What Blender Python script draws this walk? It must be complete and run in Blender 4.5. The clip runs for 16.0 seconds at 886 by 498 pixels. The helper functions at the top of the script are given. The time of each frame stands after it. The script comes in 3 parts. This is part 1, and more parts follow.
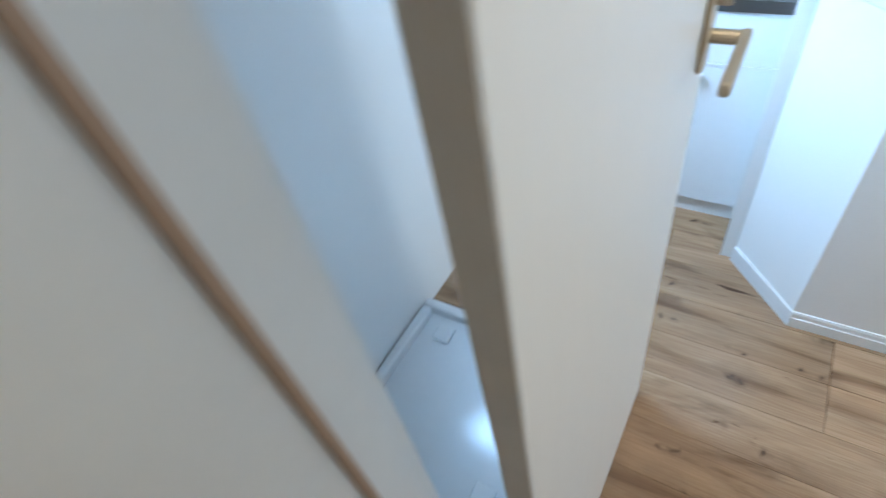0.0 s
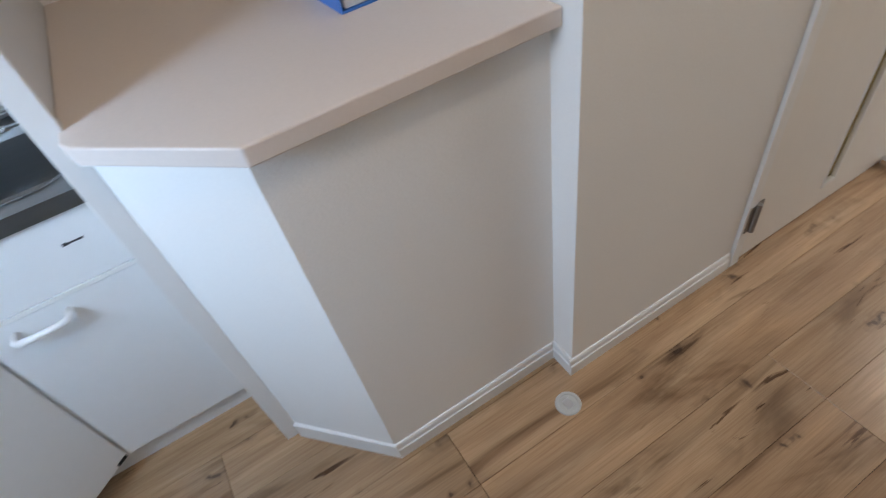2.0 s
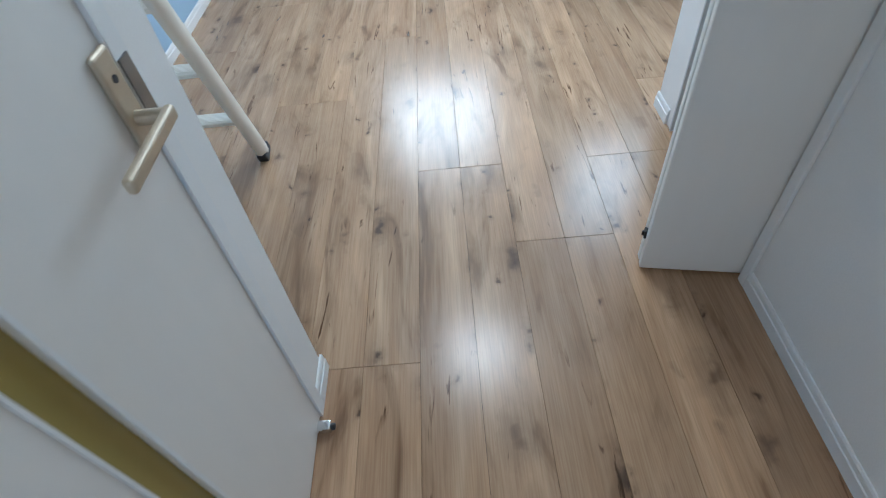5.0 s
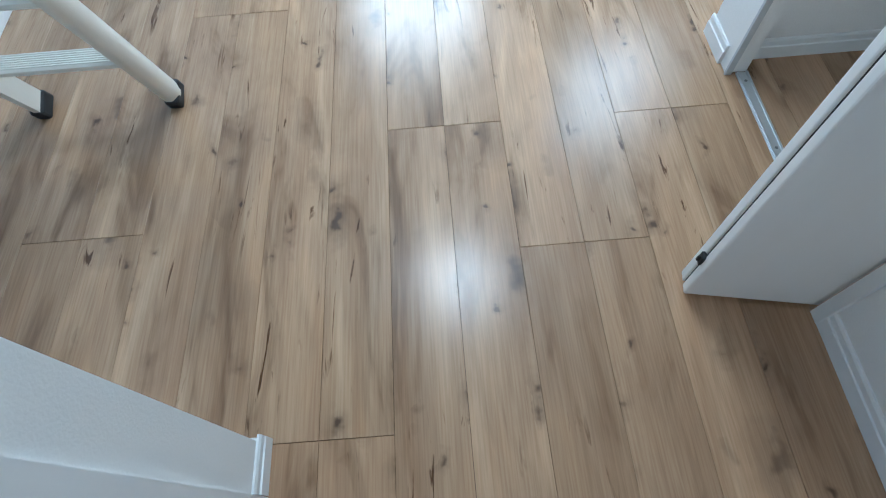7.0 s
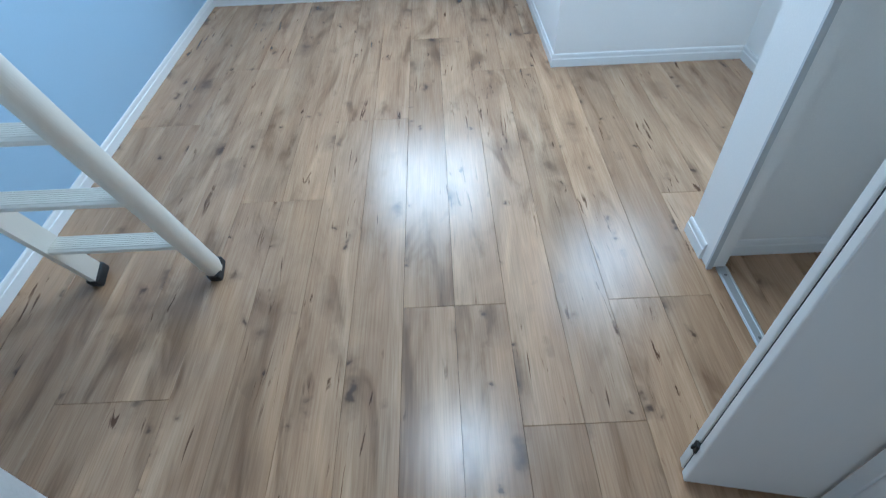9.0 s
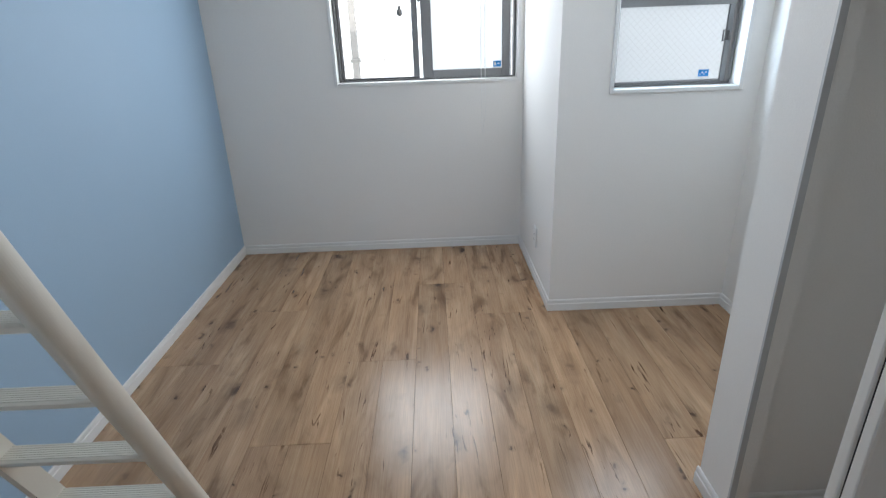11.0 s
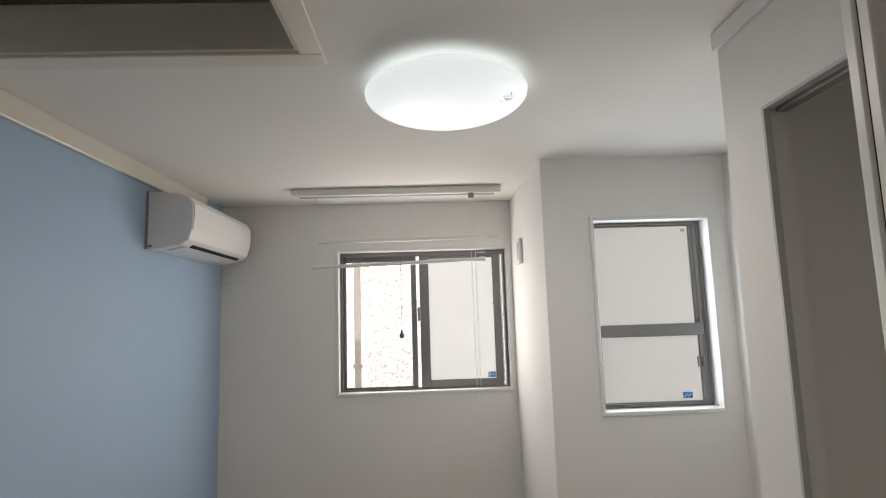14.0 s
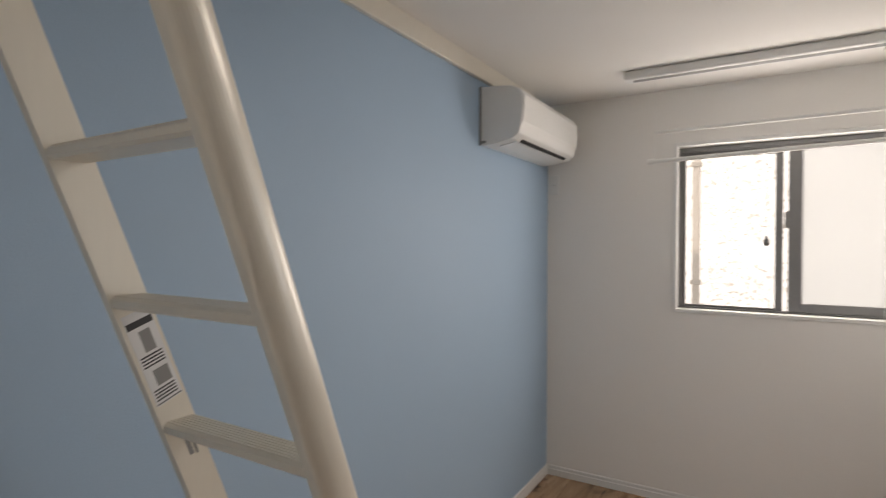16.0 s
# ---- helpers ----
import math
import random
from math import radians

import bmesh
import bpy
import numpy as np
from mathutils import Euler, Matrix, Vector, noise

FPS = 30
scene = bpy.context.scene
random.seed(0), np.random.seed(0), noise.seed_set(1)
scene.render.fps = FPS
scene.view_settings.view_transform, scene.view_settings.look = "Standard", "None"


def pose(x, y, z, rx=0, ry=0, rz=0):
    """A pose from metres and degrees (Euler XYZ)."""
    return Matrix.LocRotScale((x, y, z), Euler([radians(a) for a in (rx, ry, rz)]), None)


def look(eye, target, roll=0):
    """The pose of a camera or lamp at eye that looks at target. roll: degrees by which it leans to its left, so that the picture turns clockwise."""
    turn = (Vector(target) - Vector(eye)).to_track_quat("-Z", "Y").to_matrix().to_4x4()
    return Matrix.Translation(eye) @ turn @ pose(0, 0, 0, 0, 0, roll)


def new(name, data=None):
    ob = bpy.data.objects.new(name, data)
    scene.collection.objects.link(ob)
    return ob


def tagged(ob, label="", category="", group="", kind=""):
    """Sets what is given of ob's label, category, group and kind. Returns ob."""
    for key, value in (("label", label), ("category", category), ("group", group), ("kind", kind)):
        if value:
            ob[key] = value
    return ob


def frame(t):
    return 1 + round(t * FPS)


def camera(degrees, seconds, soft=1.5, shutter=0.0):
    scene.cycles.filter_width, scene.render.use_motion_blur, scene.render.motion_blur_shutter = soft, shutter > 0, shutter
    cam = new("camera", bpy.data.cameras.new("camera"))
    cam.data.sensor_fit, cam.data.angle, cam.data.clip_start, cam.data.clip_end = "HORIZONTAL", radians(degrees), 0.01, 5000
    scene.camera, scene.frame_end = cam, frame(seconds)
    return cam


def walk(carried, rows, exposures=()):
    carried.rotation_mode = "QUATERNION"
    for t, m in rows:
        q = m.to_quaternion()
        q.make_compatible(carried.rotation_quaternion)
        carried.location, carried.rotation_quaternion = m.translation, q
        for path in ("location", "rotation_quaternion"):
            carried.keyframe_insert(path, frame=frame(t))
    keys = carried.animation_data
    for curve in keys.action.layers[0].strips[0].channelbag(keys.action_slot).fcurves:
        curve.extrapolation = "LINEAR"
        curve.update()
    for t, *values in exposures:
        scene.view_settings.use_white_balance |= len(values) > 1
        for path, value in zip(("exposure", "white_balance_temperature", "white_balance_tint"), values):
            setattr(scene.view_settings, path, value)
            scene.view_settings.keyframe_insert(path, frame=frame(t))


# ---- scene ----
cam = camera(79.8, 16.0, 1.15, 0.25)
PATH = [
    (0, (1.150, -2.166, 1.468), (0.085, -3.06, 0.048), -13.7),
    (0.2, (1.035, -2.158, 1.448), (-0.175, -2.83, 0.035), -13.2),
    (0.5, (0.918, -2.146, 1.42), (-0.49, -2.47, 0.036), -13.0),
    (1, (0.765, -2.114, 1.382), (-0.675, -2.058, -0.005), -13.4),
    (1.5, (0.624, -2.056, 1.346), (-0.727, -1.812, -0.109), -14.1),
    (2, (0.552, -1.96, 1.271), (-0.745, -1.43, -0.155), -12.9),
    (2.5, (0.513, -1.848, 1.194), (-0.701, -0.948, -0.115), -13.3),
    (3, (0.474, -1.659, 1.201), (-0.453, -0.445, -0.089), -12.9),
    (3.5, (0.48, -1.397, 1.214), (-0.155, -0.023, -0.093), -13.6),
    (4, (0.461, -1.203, 1.211), (0.099, 0.233, -0.133), -12.2),
    (4.5, (0.39, -0.959, 1.241), (0.251, 0.459, -0.163), -9.2),
    (7, (0.388, -0.171, 1.1), (0.372, 0.763, -0.668), -5.4),
    (7.5, (0.393, -0.173, 1.092), (0.352, 0.741, -0.687), -5.4),
    (8, (0.391, -0.176, 1.131), (0.356, 0.857, -0.58), -4.7),
    (8.5, (0.386, -0.18, 1.192), (0.367, 1.04, -0.393), -3.6),
    (9, (0.384, -0.193, 1.238), (0.378, 1.205, -0.19), -2.8),
    (11.5, (0.366, -0.258, 1.43), (0.395, 1.656, 0.85), -1.9),
    (12, (0.354, -0.27, 1.478), (0.398, 1.689, 1.078), -1.7),
    (12.5, (0.353, -0.283, 1.510), (0.406, 1.703, 1.284), -1.6),
    (13, (0.36, -0.291, 1.547), (0.42, 1.707, 1.49), -1.4),
    (13.5, (0.359, -0.304, 1.59), (0.427, 1.691, 1.705), -1.5),
    (14, (0.365, -0.316, 1.605), (0.436, 1.669, 1.846), -1.8),
    (14.5, (0.372, -0.309, 1.601), (0.406, 1.672, 1.872), -1.9),
    (15, (0.381, -0.269, 1.569), (0.213, 1.716, 1.745), -1.1),
    (15.5, (0.312, -0.175, 1.522), (-0.23, 1.751, 1.582), -0.8),
    (16, (0.205, -0.052, 1.490), (-0.826, 1.664, 1.461), 0.1),
]
walk(cam, [(t, look(eye, target, roll)) for t, eye, target, roll in PATH],
     ((0, 1.58, 5850, 3), (.5, 1.0, 6600, 9), (1.5, .68, 7300, 14), (2.1, .85, 7300, 14), (3, .8, 6350, 6), (3.5, .83, 6250, 6), (4.5, .88, 5650, 4), (7, 1.09, 5150, -1), (8, .98, 4980, 0), (9.2, .82, 4920, -1), (11.3, .05, 6600, 10), (12.5, -.12, 7450, 10), (13.5, -.38, 7500, 13), (14.5, -.41, 7600, 15), (15.2, -.5, 7500, 14), (16, -.27, 8000, 18)))

# ---- world and large lights ----
world = bpy.data.worlds.new("world")
scene.world = world
world.use_nodes = True
_wn = world.node_tree
_sky = _wn.nodes.new("ShaderNodeTexSky")
_sky.sky_type = "NISHITA"
_sky.sun_disc = False
_sky.sun_elevation = radians(62)
_sky.sun_rotation = radians(200)
_wn.links.new(_sky.outputs["Color"], _wn.nodes["Background"].inputs["Color"])
_wn.nodes["Background"].inputs["Strength"].default_value = 0.1


def lamp(name, kind, energy, color, m, **kw):
    d = bpy.data.lights.new(name, kind)
    d.energy, d.color = energy, color
    if kind == "AREA":
        d.shape = kw.get("shape", "RECTANGLE")
        d.size, d.size_y = kw["size"]
        d.spread = radians(kw.get("spread", 180))
    if kind == "SUN":
        d.angle = radians(1)
    if kind == "POINT":
        d.shadow_soft_size = kw["radius"]
    ob = new(name, d)
    ob.matrix_world = m
    return ob


lamp("sun", "SUN", 3.0, (1, .96, .9), look((0, -3, 9), (0, 2, 0)))
# daylight entering the two windows
GLOW = 1.7
lamp("window_daylight", "AREA", 15.5, (.90, .95, 1), look((.31, 3.248, 1.57), (.31, 0, 1.57)), size=(.86, .82))
lamp("window_daylight", "AREA", 7.6, (.70, .85, 1), look((1.48, 2.288, 1.575), (1.48, 0, 1.575)), size=(.5, .86))
# the ceiling light below its dome
lamp("room_light", "AREA", 6.6, (.95, .97, 1), look((.45, 1.340, 2.232), (.45, 1.340, 0)), size=(.42, .42), shape="DISK")
# unseen warm fill lamp, added at ceiling height to brighten the corridor
lamp("corridor_light", "AREA", 2.9, (1, .84, .64), look((.6, -1.95, 2.33), (.6, -1.95, 0)), size=(.25, .25), shape="DISK")
# bluish lamp added before the plain south wall for an unseen source by the kitchen aisle
lamp("entrance_daylight", "AREA", 9, (.42, .66, 1.0), look((.13, -2.985, 1.2), (-.30, -2.0, .65)), size=(.34, .6), spread=140)

# ---- materials ----


def mat(name, base=(.8, .8, .8), rough=.5, metal=0, spec=.5):
    m = bpy.data.materials.new(name)
    m.use_nodes = True
    b = m.node_tree.nodes["Principled BSDF"]
    b.inputs["Base Color"].default_value = (*base, 1)
    b.inputs["Roughness"].default_value = rough
    b.inputs["Metallic"].default_value = metal
    b.inputs["Specular IOR Level"].default_value = spec
    return m


def nodes(m):
    return m.node_tree.nodes, m.node_tree.links, m.node_tree.nodes["Principled BSDF"]


def grain(m, scale=60, amount=.06, bump=.15, dist=.001, stretch=(1, 1, 1), big=2.0, bigamount=.05):
    """Two scales of colour variation and a fine relief."""
    n, l, b = nodes(m)
    base = b.inputs["Base Color"].default_value[:]
    tc = n.new("ShaderNodeTexCoord")
    mp = n.new("ShaderNodeMapping")
    mp.inputs["Scale"].default_value = stretch
    l.new(tc.outputs["Object"], mp.inputs["Vector"])
    a = n.new("ShaderNodeTexNoise")
    a.inputs["Scale"].default_value = scale
    a.inputs["Detail"].default_value = 4
    c = n.new("ShaderNodeTexNoise")
    c.inputs["Scale"].default_value = big
    c.inputs["Detail"].default_value = 3
    l.new(mp.outputs[0], a.inputs["Vector"])
    l.new(mp.outputs[0], c.inputs["Vector"])
    s1 = n.new("ShaderNodeMath")
    s1.operation = "MULTIPLY_ADD"
    s1.inputs[1].default_value = amount * 2
    s1.inputs[2].default_value = 1 - amount - bigamount
    l.new(a.outputs["Fac"], s1.inputs[0])
    s2 = n.new("ShaderNodeMath")
    s2.operation = "MULTIPLY_ADD"
    s2.inputs[1].default_value = bigamount * 2
    l.new(c.outputs["Fac"], s2.inputs[0])
    l.new(s1.outputs[0], s2.inputs[2])
    v = n.new("ShaderNodeVectorMath")
    v.operation = "SCALE"
    v.inputs[0].default_value = base[:3]
    l.new(s2.outputs[0], v.inputs["Scale"])
    l.new(v.outputs[0], b.inputs["Base Color"])
    if bump:
        bp = n.new("ShaderNodeBump")
        bp.inputs["Strength"].default_value = bump
        bp.inputs["Distance"].default_value = dist
        l.new(a.outputs["Fac"], bp.inputs["Height"])
        l.new(bp.outputs[0], b.inputs["Normal"])
    return m


PAPER = grain(mat("white_wallpaper", (.84, .825, .80), .75, spec=.25), 220, .03, .35, .0015, bigamount=.02)
BLUE = grain(mat("blue_wallpaper", (.36, .50, .65), .6, spec=.3), 240, .03, .3, .0015, bigamount=.02)
CEIL = grain(mat("ceiling_paper", (.82, .80, .77), .8, spec=.2), 180, .03, .35, .0015, bigamount=.02)
TRIM = grain(mat("white_trim", (.80, .80, .79), .35), 40, .02, .03, bigamount=.02)
DOORW = grain(mat("door_white", (.80, .775, .735), .4), 30, .02, .06, .0006, (1, 1, .15), bigamount=.02)
CREAM = grain(mat("cream_aluminium", (.74, .70, .62), .32, .15), 90, .03, .05, .0004, (1, 1, .1), bigamount=.02)
BRASS = grain(mat("champagne_metal", (.54, .46, .345), .46, .7), 200, .06, .05, .0003)
STEEL = grain(mat("stainless_steel", (.27, .275, .28), .3, 1), 160, .06, .06, .0003, (1, .06, 1))
PANEL = grain(mat("backsplash_steel", (.17, .165, .155), .16, 1), 60, .04, .02, .0003)
CHROME = mat("chrome", (.78, .80, .82), .08, 1)
ALU = grain(mat("brushed_aluminium", (.66, .67, .68), .35, .9), 140, .05, .04, .0003, (1, .05, 1))
SASH = grain(mat("bronze_aluminium", (.24, .238, .242), .42, .4), 120, .08, .05, .0003)
RUBBER = grain(mat("black_rubber", (.015, .015, .016), .6), 90, .15, .1, .0005)
BLACK = grain(mat("black_iron", (.02, .02, .021), .5, .3), 90, .2, .2, .0008)
DARK = mat("dark_gap", (.012, .012, .012), .8)
PLASTIC = grain(mat("white_plastic", (.80, .80, .785), .32), 60, .02, .02, bigamount=.015)
ENAMEL = grain(mat("white_enamel", (.80, .81, .82), .14), 40, .02, .01, bigamount=.015)
COUNTER = grain(mat("counter_laminate", (.73, .64, .585), .45), 150, .04, .06, .0005, bigamount=.03)
CABIN = grain(mat("cabinet_white", (.80, .81, .81), .3), 40, .02, .02, bigamount=.02)
BINDER = grain(mat("blue_binder", (.03, .16, .50), .35), 80, .1, .08, .0005)
SHEET = grain(mat("printed_paper", (.72, .73, .74), .6), 30, .06, .03)
INK = mat("print_ink", (.04, .04, .045), .6)
INKG = mat("print_grey", (.25, .25, .25), .6)
STICK = mat("blue_sticker", (.02, .24, .62), .4)
AMBER = mat("amber_glass", (.36, .28, .085), .12)
PALE = mat("pale_print", (.25, .45, .62), .6)
LOFT = grain(mat("loft_paper", (.78, .765, .72), .8), 180, .03, .3, .0012)
# daylight on the stucco is put in as mottled emission over a grey base
STUCCO_GLOW = mat("stucco_glow", (.25, .25, .25), .9)
_n, _l, _b = nodes(STUCCO_GLOW)
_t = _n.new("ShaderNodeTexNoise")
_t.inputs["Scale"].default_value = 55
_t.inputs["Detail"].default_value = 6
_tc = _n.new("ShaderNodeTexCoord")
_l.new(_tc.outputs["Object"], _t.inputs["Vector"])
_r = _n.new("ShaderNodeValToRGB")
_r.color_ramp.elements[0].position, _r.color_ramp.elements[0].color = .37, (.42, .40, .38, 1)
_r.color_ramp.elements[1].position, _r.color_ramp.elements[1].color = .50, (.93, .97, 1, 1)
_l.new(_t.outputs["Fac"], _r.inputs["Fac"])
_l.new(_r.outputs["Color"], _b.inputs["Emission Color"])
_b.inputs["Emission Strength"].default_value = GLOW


def glass(name, frosted):
    m = bpy.data.materials.new(name)
    m.use_nodes = True
    n, l = m.node_tree.nodes, m.node_tree.links
    n.remove(n["Principled BSDF"])
    out = n["Material Output"]
    mix = n.new("ShaderNodeMixShader")
    gl = n.new("ShaderNodeBsdfGlossy")
    gl.inputs["Roughness"].default_value = .25 if frosted else .02
    fr = n.new("ShaderNodeFresnel")
    fr.inputs["IOR"].default_value = 1.45
    l.new(fr.outputs[0], mix.inputs[0])
    tr = n.new("ShaderNodeBsdfTransparent")
    if frosted:
        tl = n.new("ShaderNodeBsdfTranslucent")
        tl.inputs["Color"].default_value = (.95, .97, .98, 1)
        tr.inputs["Color"].default_value = (.95, .97, .98, 1)
        m2 = n.new("ShaderNodeMixShader")
        m2.inputs[0].default_value = .55
        l.new(tr.outputs[0], m2.inputs[1])
        l.new(tl.outputs[0], m2.inputs[2])
        l.new(m2.outputs[0], mix.inputs[1])
    else:
        l.new(tr.outputs[0], mix.inputs[1])
    l.new(gl.outputs[0], mix.inputs[2])
    l.new(mix.outputs[0], out.inputs["Surface"])
    return m


CLEAR, FROST = glass("clear_glass", False), glass("frosted_glass", True)


def wood():
    m = mat("oak_floor", (.4, .28, .18), .3)
    n, l, b = nodes(m)

    def node(kind, **kw):
        x = n.new(kind)
        for k, v in kw.items():
            x.inputs[k].default_value = v
        return x

    def ramp(fac, *stops):
        r = n.new("ShaderNodeValToRGB")
        while len(r.color_ramp.elements) < len(stops):
            r.color_ramp.elements.new(.5)
        for e, (p, c) in zip(r.color_ramp.elements, stops):
            e.position, e.color = p, (*c, 1)
        l.new(fac, r.inputs["Fac"])
        return r.outputs["Color"]

    def mixc(kind, fac, a, c):
        x = n.new("ShaderNodeMix")
        x.data_type, x.blend_type = "RGBA", kind
        if isinstance(fac, float):
            x.inputs[0].default_value = fac
        else:
            l.new(fac, x.inputs[0])
        l.new(a, x.inputs[6])
        l.new(c, x.inputs[7])
        return x.outputs[2]

    tc, oi = n.new("ShaderNodeTexCoord"), n.new("ShaderNodeObjectInfo")
    off = n.new("ShaderNodeVectorMath")
    off.operation = "MULTIPLY_ADD"
    off.inputs[1].default_value = (37, 91, 53)
    comb = n.new("ShaderNodeCombineXYZ")
    for k in range(3):
        l.new(oi.outputs["Random"], comb.inputs[k])
    l.new(comb.outputs[0], off.inputs[0])
    l.new(tc.outputs["Object"], off.inputs[2])
    p = off.outputs[0]

    def mapped(s):
        mp = n.new("ShaderNodeMapping")
        mp.inputs["Scale"].default_value = s
        l.new(p, mp.inputs["Vector"])
        return mp.outputs[0]

    def tex(s, scale, detail=4., rough=.55, distort=0.):
        t = node("ShaderNodeTexNoise", Scale=scale, Detail=detail, Roughness=rough, Distortion=distort)
        l.new(mapped(s), t.inputs["Vector"])
        return t.outputs["Fac"]
    streak = tex((1, .09, 1), 13, 4., .5, .9)
    fine = tex((1, .025, 1), 260, 3.)
    broad = tex((1, .20, 1), 7.5, 4., .55, 1.3)
    col = ramp(streak, (.25, (.345, .207, .119)), (.43, (.415, .261, .154)), (.58, (.465, .302, .182)), (.75, (.55, .378, .239)))
    tone = ramp(broad, (.30, (.50, .465, .43)), (.44, (.88, .87, .86)), (.56, (1.0, 1.0, 1.0)), (.72, (1.14, 1.12, 1.08)))
    col = mixc("MULTIPLY", 1., col, tone)
    per = ramp(oi.outputs["Random"], (0, (.84, .82, .79)), (.5, (.97, .97, .96)), (1, (1.10, 1.08, 1.05)))
    col = mixc("MULTIPLY", 1., col, per)
    col = mixc("MULTIPLY", .5, col, ramp(fine, (.35, (.72, .68, .64)), (.6, (1.06, 1.05, 1.04))))
    # knots: a few ellipses along the grain, with cracks running out of them
    wn = node("ShaderNodeTexNoise", Scale=14, Detail=3)
    l.new(p, wn.inputs["Vector"])
    dark = n.new("ShaderNodeRGB")
    dark.outputs[0].default_value = (.07, .042, .027, 1)

    def knots(col, scale, share, strength, core):
        v = node("ShaderNodeTexVoronoi", Scale=scale, Randomness=1.0)
        wob = n.new("ShaderNodeVectorMath")
        wob.operation = "MULTIPLY_ADD"
        wob.inputs[1].default_value = (.06, .11, 0)
        l.new(wn.outputs["Color"], wob.inputs[0])
        l.new(mapped((1, .6, 1)), wob.inputs[2])
        l.new(wob.outputs[0], v.inputs["Vector"])
        sep = n.new("ShaderNodeSeparateColor")
        l.new(v.outputs["Color"], sep.inputs[0])
        pick = n.new("ShaderNodeMath")
        pick.operation = "LESS_THAN"
        pick.inputs[1].default_value = share
        l.new(sep.outputs[0], pick.inputs[0])
        kn = ramp(v.outputs["Distance"], (core, (1, 1, 1)), (core + .04, (.7, .7, .7)), (core + .10, (.28, .28, .28)), (core + .32, (0, 0, 0)))
        km = n.new("ShaderNodeMath")
        km.operation = "MULTIPLY"
        l.new(kn, km.inputs[0])
        l.new(pick.outputs[0], km.inputs[1])
        kf = n.new("ShaderNodeMath")
        kf.operation = "MULTIPLY"
        kf.inputs[1].default_value = strength
        l.new(km.outputs[0], kf.inputs[0])
        return mixc("MIX", kf.outputs[0], col, dark.outputs[0])
    col = knots(col, 5.5, .62, .95, .06)
    col = knots(col, 12.0, .24, .9, .065)
    col = knots(col, 22.0, .12, .85, .09)
    crack = tex((1, .10, 1), 30, 4., .55, 1.6)
    ck = ramp(crack, (.325, (.24, .18, .13)), (.375, (1, 1, 1)))
    zone = ramp(tex((1, .4, 1), 6, 2.), (.50, (0, 0, 0)), (.58, (1, 1, 1)))
    col = mixc("MULTIPLY", zone, col, ck)
    l.new(col, b.inputs["Base Color"])
    rr = n.new("ShaderNodeMath")
    rr.operation = "MULTIPLY_ADD"
    rr.inputs[1].default_value, rr.inputs[2].default_value = .08, .20
    l.new(streak, rr.inputs[0])
    l.new(rr.outputs[0], b.inputs["Roughness"])
    bp = node("ShaderNodeBump", Strength=.10, Distance=.0006)
    l.new(fine, bp.inputs["Height"])
    l.new(bp.outputs[0], b.inputs["Normal"])
    return m


OAK = wood()

# ---- mesh helpers ----


def obj(name, bm, material, parent=None, label="", smooth=False):
    me = bpy.data.meshes.new(name)
    bm.normal_update()
    bm.to_mesh(me)
    bm.free()
    if smooth:
        for f in me.polygons:
            f.use_smooth = True
    me.materials.append(material)
    ob = new(name, me)
    if parent:
        ob.parent = parent
    if label:
        ob["label"] = label
    return ob


def part(name, bm, material, parent, label="", smooth=False):
    return obj(name, bm, material, parent, label, smooth)


def thing(name, label, category, at=(0, 0, 0), group="", kind=""):
    e = new(name)
    e.location = at
    return tagged(e, label, category, group, kind)


def add_box(bm, lo, hi, bevel=0.0, seg=2):
    r = bmesh.ops.create_cube(bm, size=1)
    vs = r["verts"]
    for v in vs:
        v.co = Vector([lo[k] + (v.co[k] + .5) * (hi[k] - lo[k]) for k in range(3)])
    if bevel:
        es = list({e for v in vs for e in v.link_edges})
        bmesh.ops.bevel(bm, geom=es, offset=bevel, segments=seg, affect="EDGES", profile=.5)
    return bm


def box(lo, hi, bevel=0.0, seg=2):
    return add_box(bmesh.new(), lo, hi, bevel, seg)


def add_prism(bm, pts, axis, a, b):
    """A closed outline pushed from a to b along an axis (0, 1 or 2); the outline gives the other two coordinates in order."""
    def place(p, c):
        q = list(p)
        q.insert(axis, c)
        return q
    lo = [bm.verts.new(place(p, a)) for p in pts]
    hi = [bm.verts.new(place(p, b)) for p in pts]
    k = len(pts)
    bm.faces.new(lo)
    bm.faces.new(hi[::-1])
    for i in range(k):
        bm.faces.new((lo[i], hi[i], hi[(i + 1) % k], lo[(i + 1) % k]))
    bmesh.ops.recalc_face_normals(bm, faces=bm.faces[:])
    return bm


def prism(pts, axis, a, b, bevel=0.0):
    bm = add_prism(bmesh.new(), pts, axis, a, b)
    if bevel:
        bmesh.ops.bevel(bm, geom=bm.edges[:], offset=bevel, segments=2, affect="EDGES", profile=.5)
    return bm


def tube(points, r, n=12, close=True):
    """A round bar along a line of points."""
    bm = bmesh.new()
    rings = []
    pts = [Vector(p) for p in points]
    for i, p in enumerate(pts):
        d = (pts[min(i + 1, len(pts) - 1)] - pts[max(i - 1, 0)]).normalized()
        side = d.cross(Vector((0, 0, 1)) if abs(d.z) < .9 else Vector((1, 0, 0))).normalized()
        up = side.cross(d)
        rings.append([bm.verts.new(p + r * (math.cos(2 * math.pi * k / n) * side + math.sin(2 * math.pi * k / n) * up)) for k in range(n)])
    for a, b in zip(rings, rings[1:]):
        for k in range(n):
            bm.faces.new((a[k], a[(k + 1) % n], b[(k + 1) % n], b[k]))
    if close:
        bm.faces.new(rings[0][::-1])
        bm.faces.new(rings[-1])
    bmesh.ops.recalc_face_normals(bm, faces=bm.faces[:])
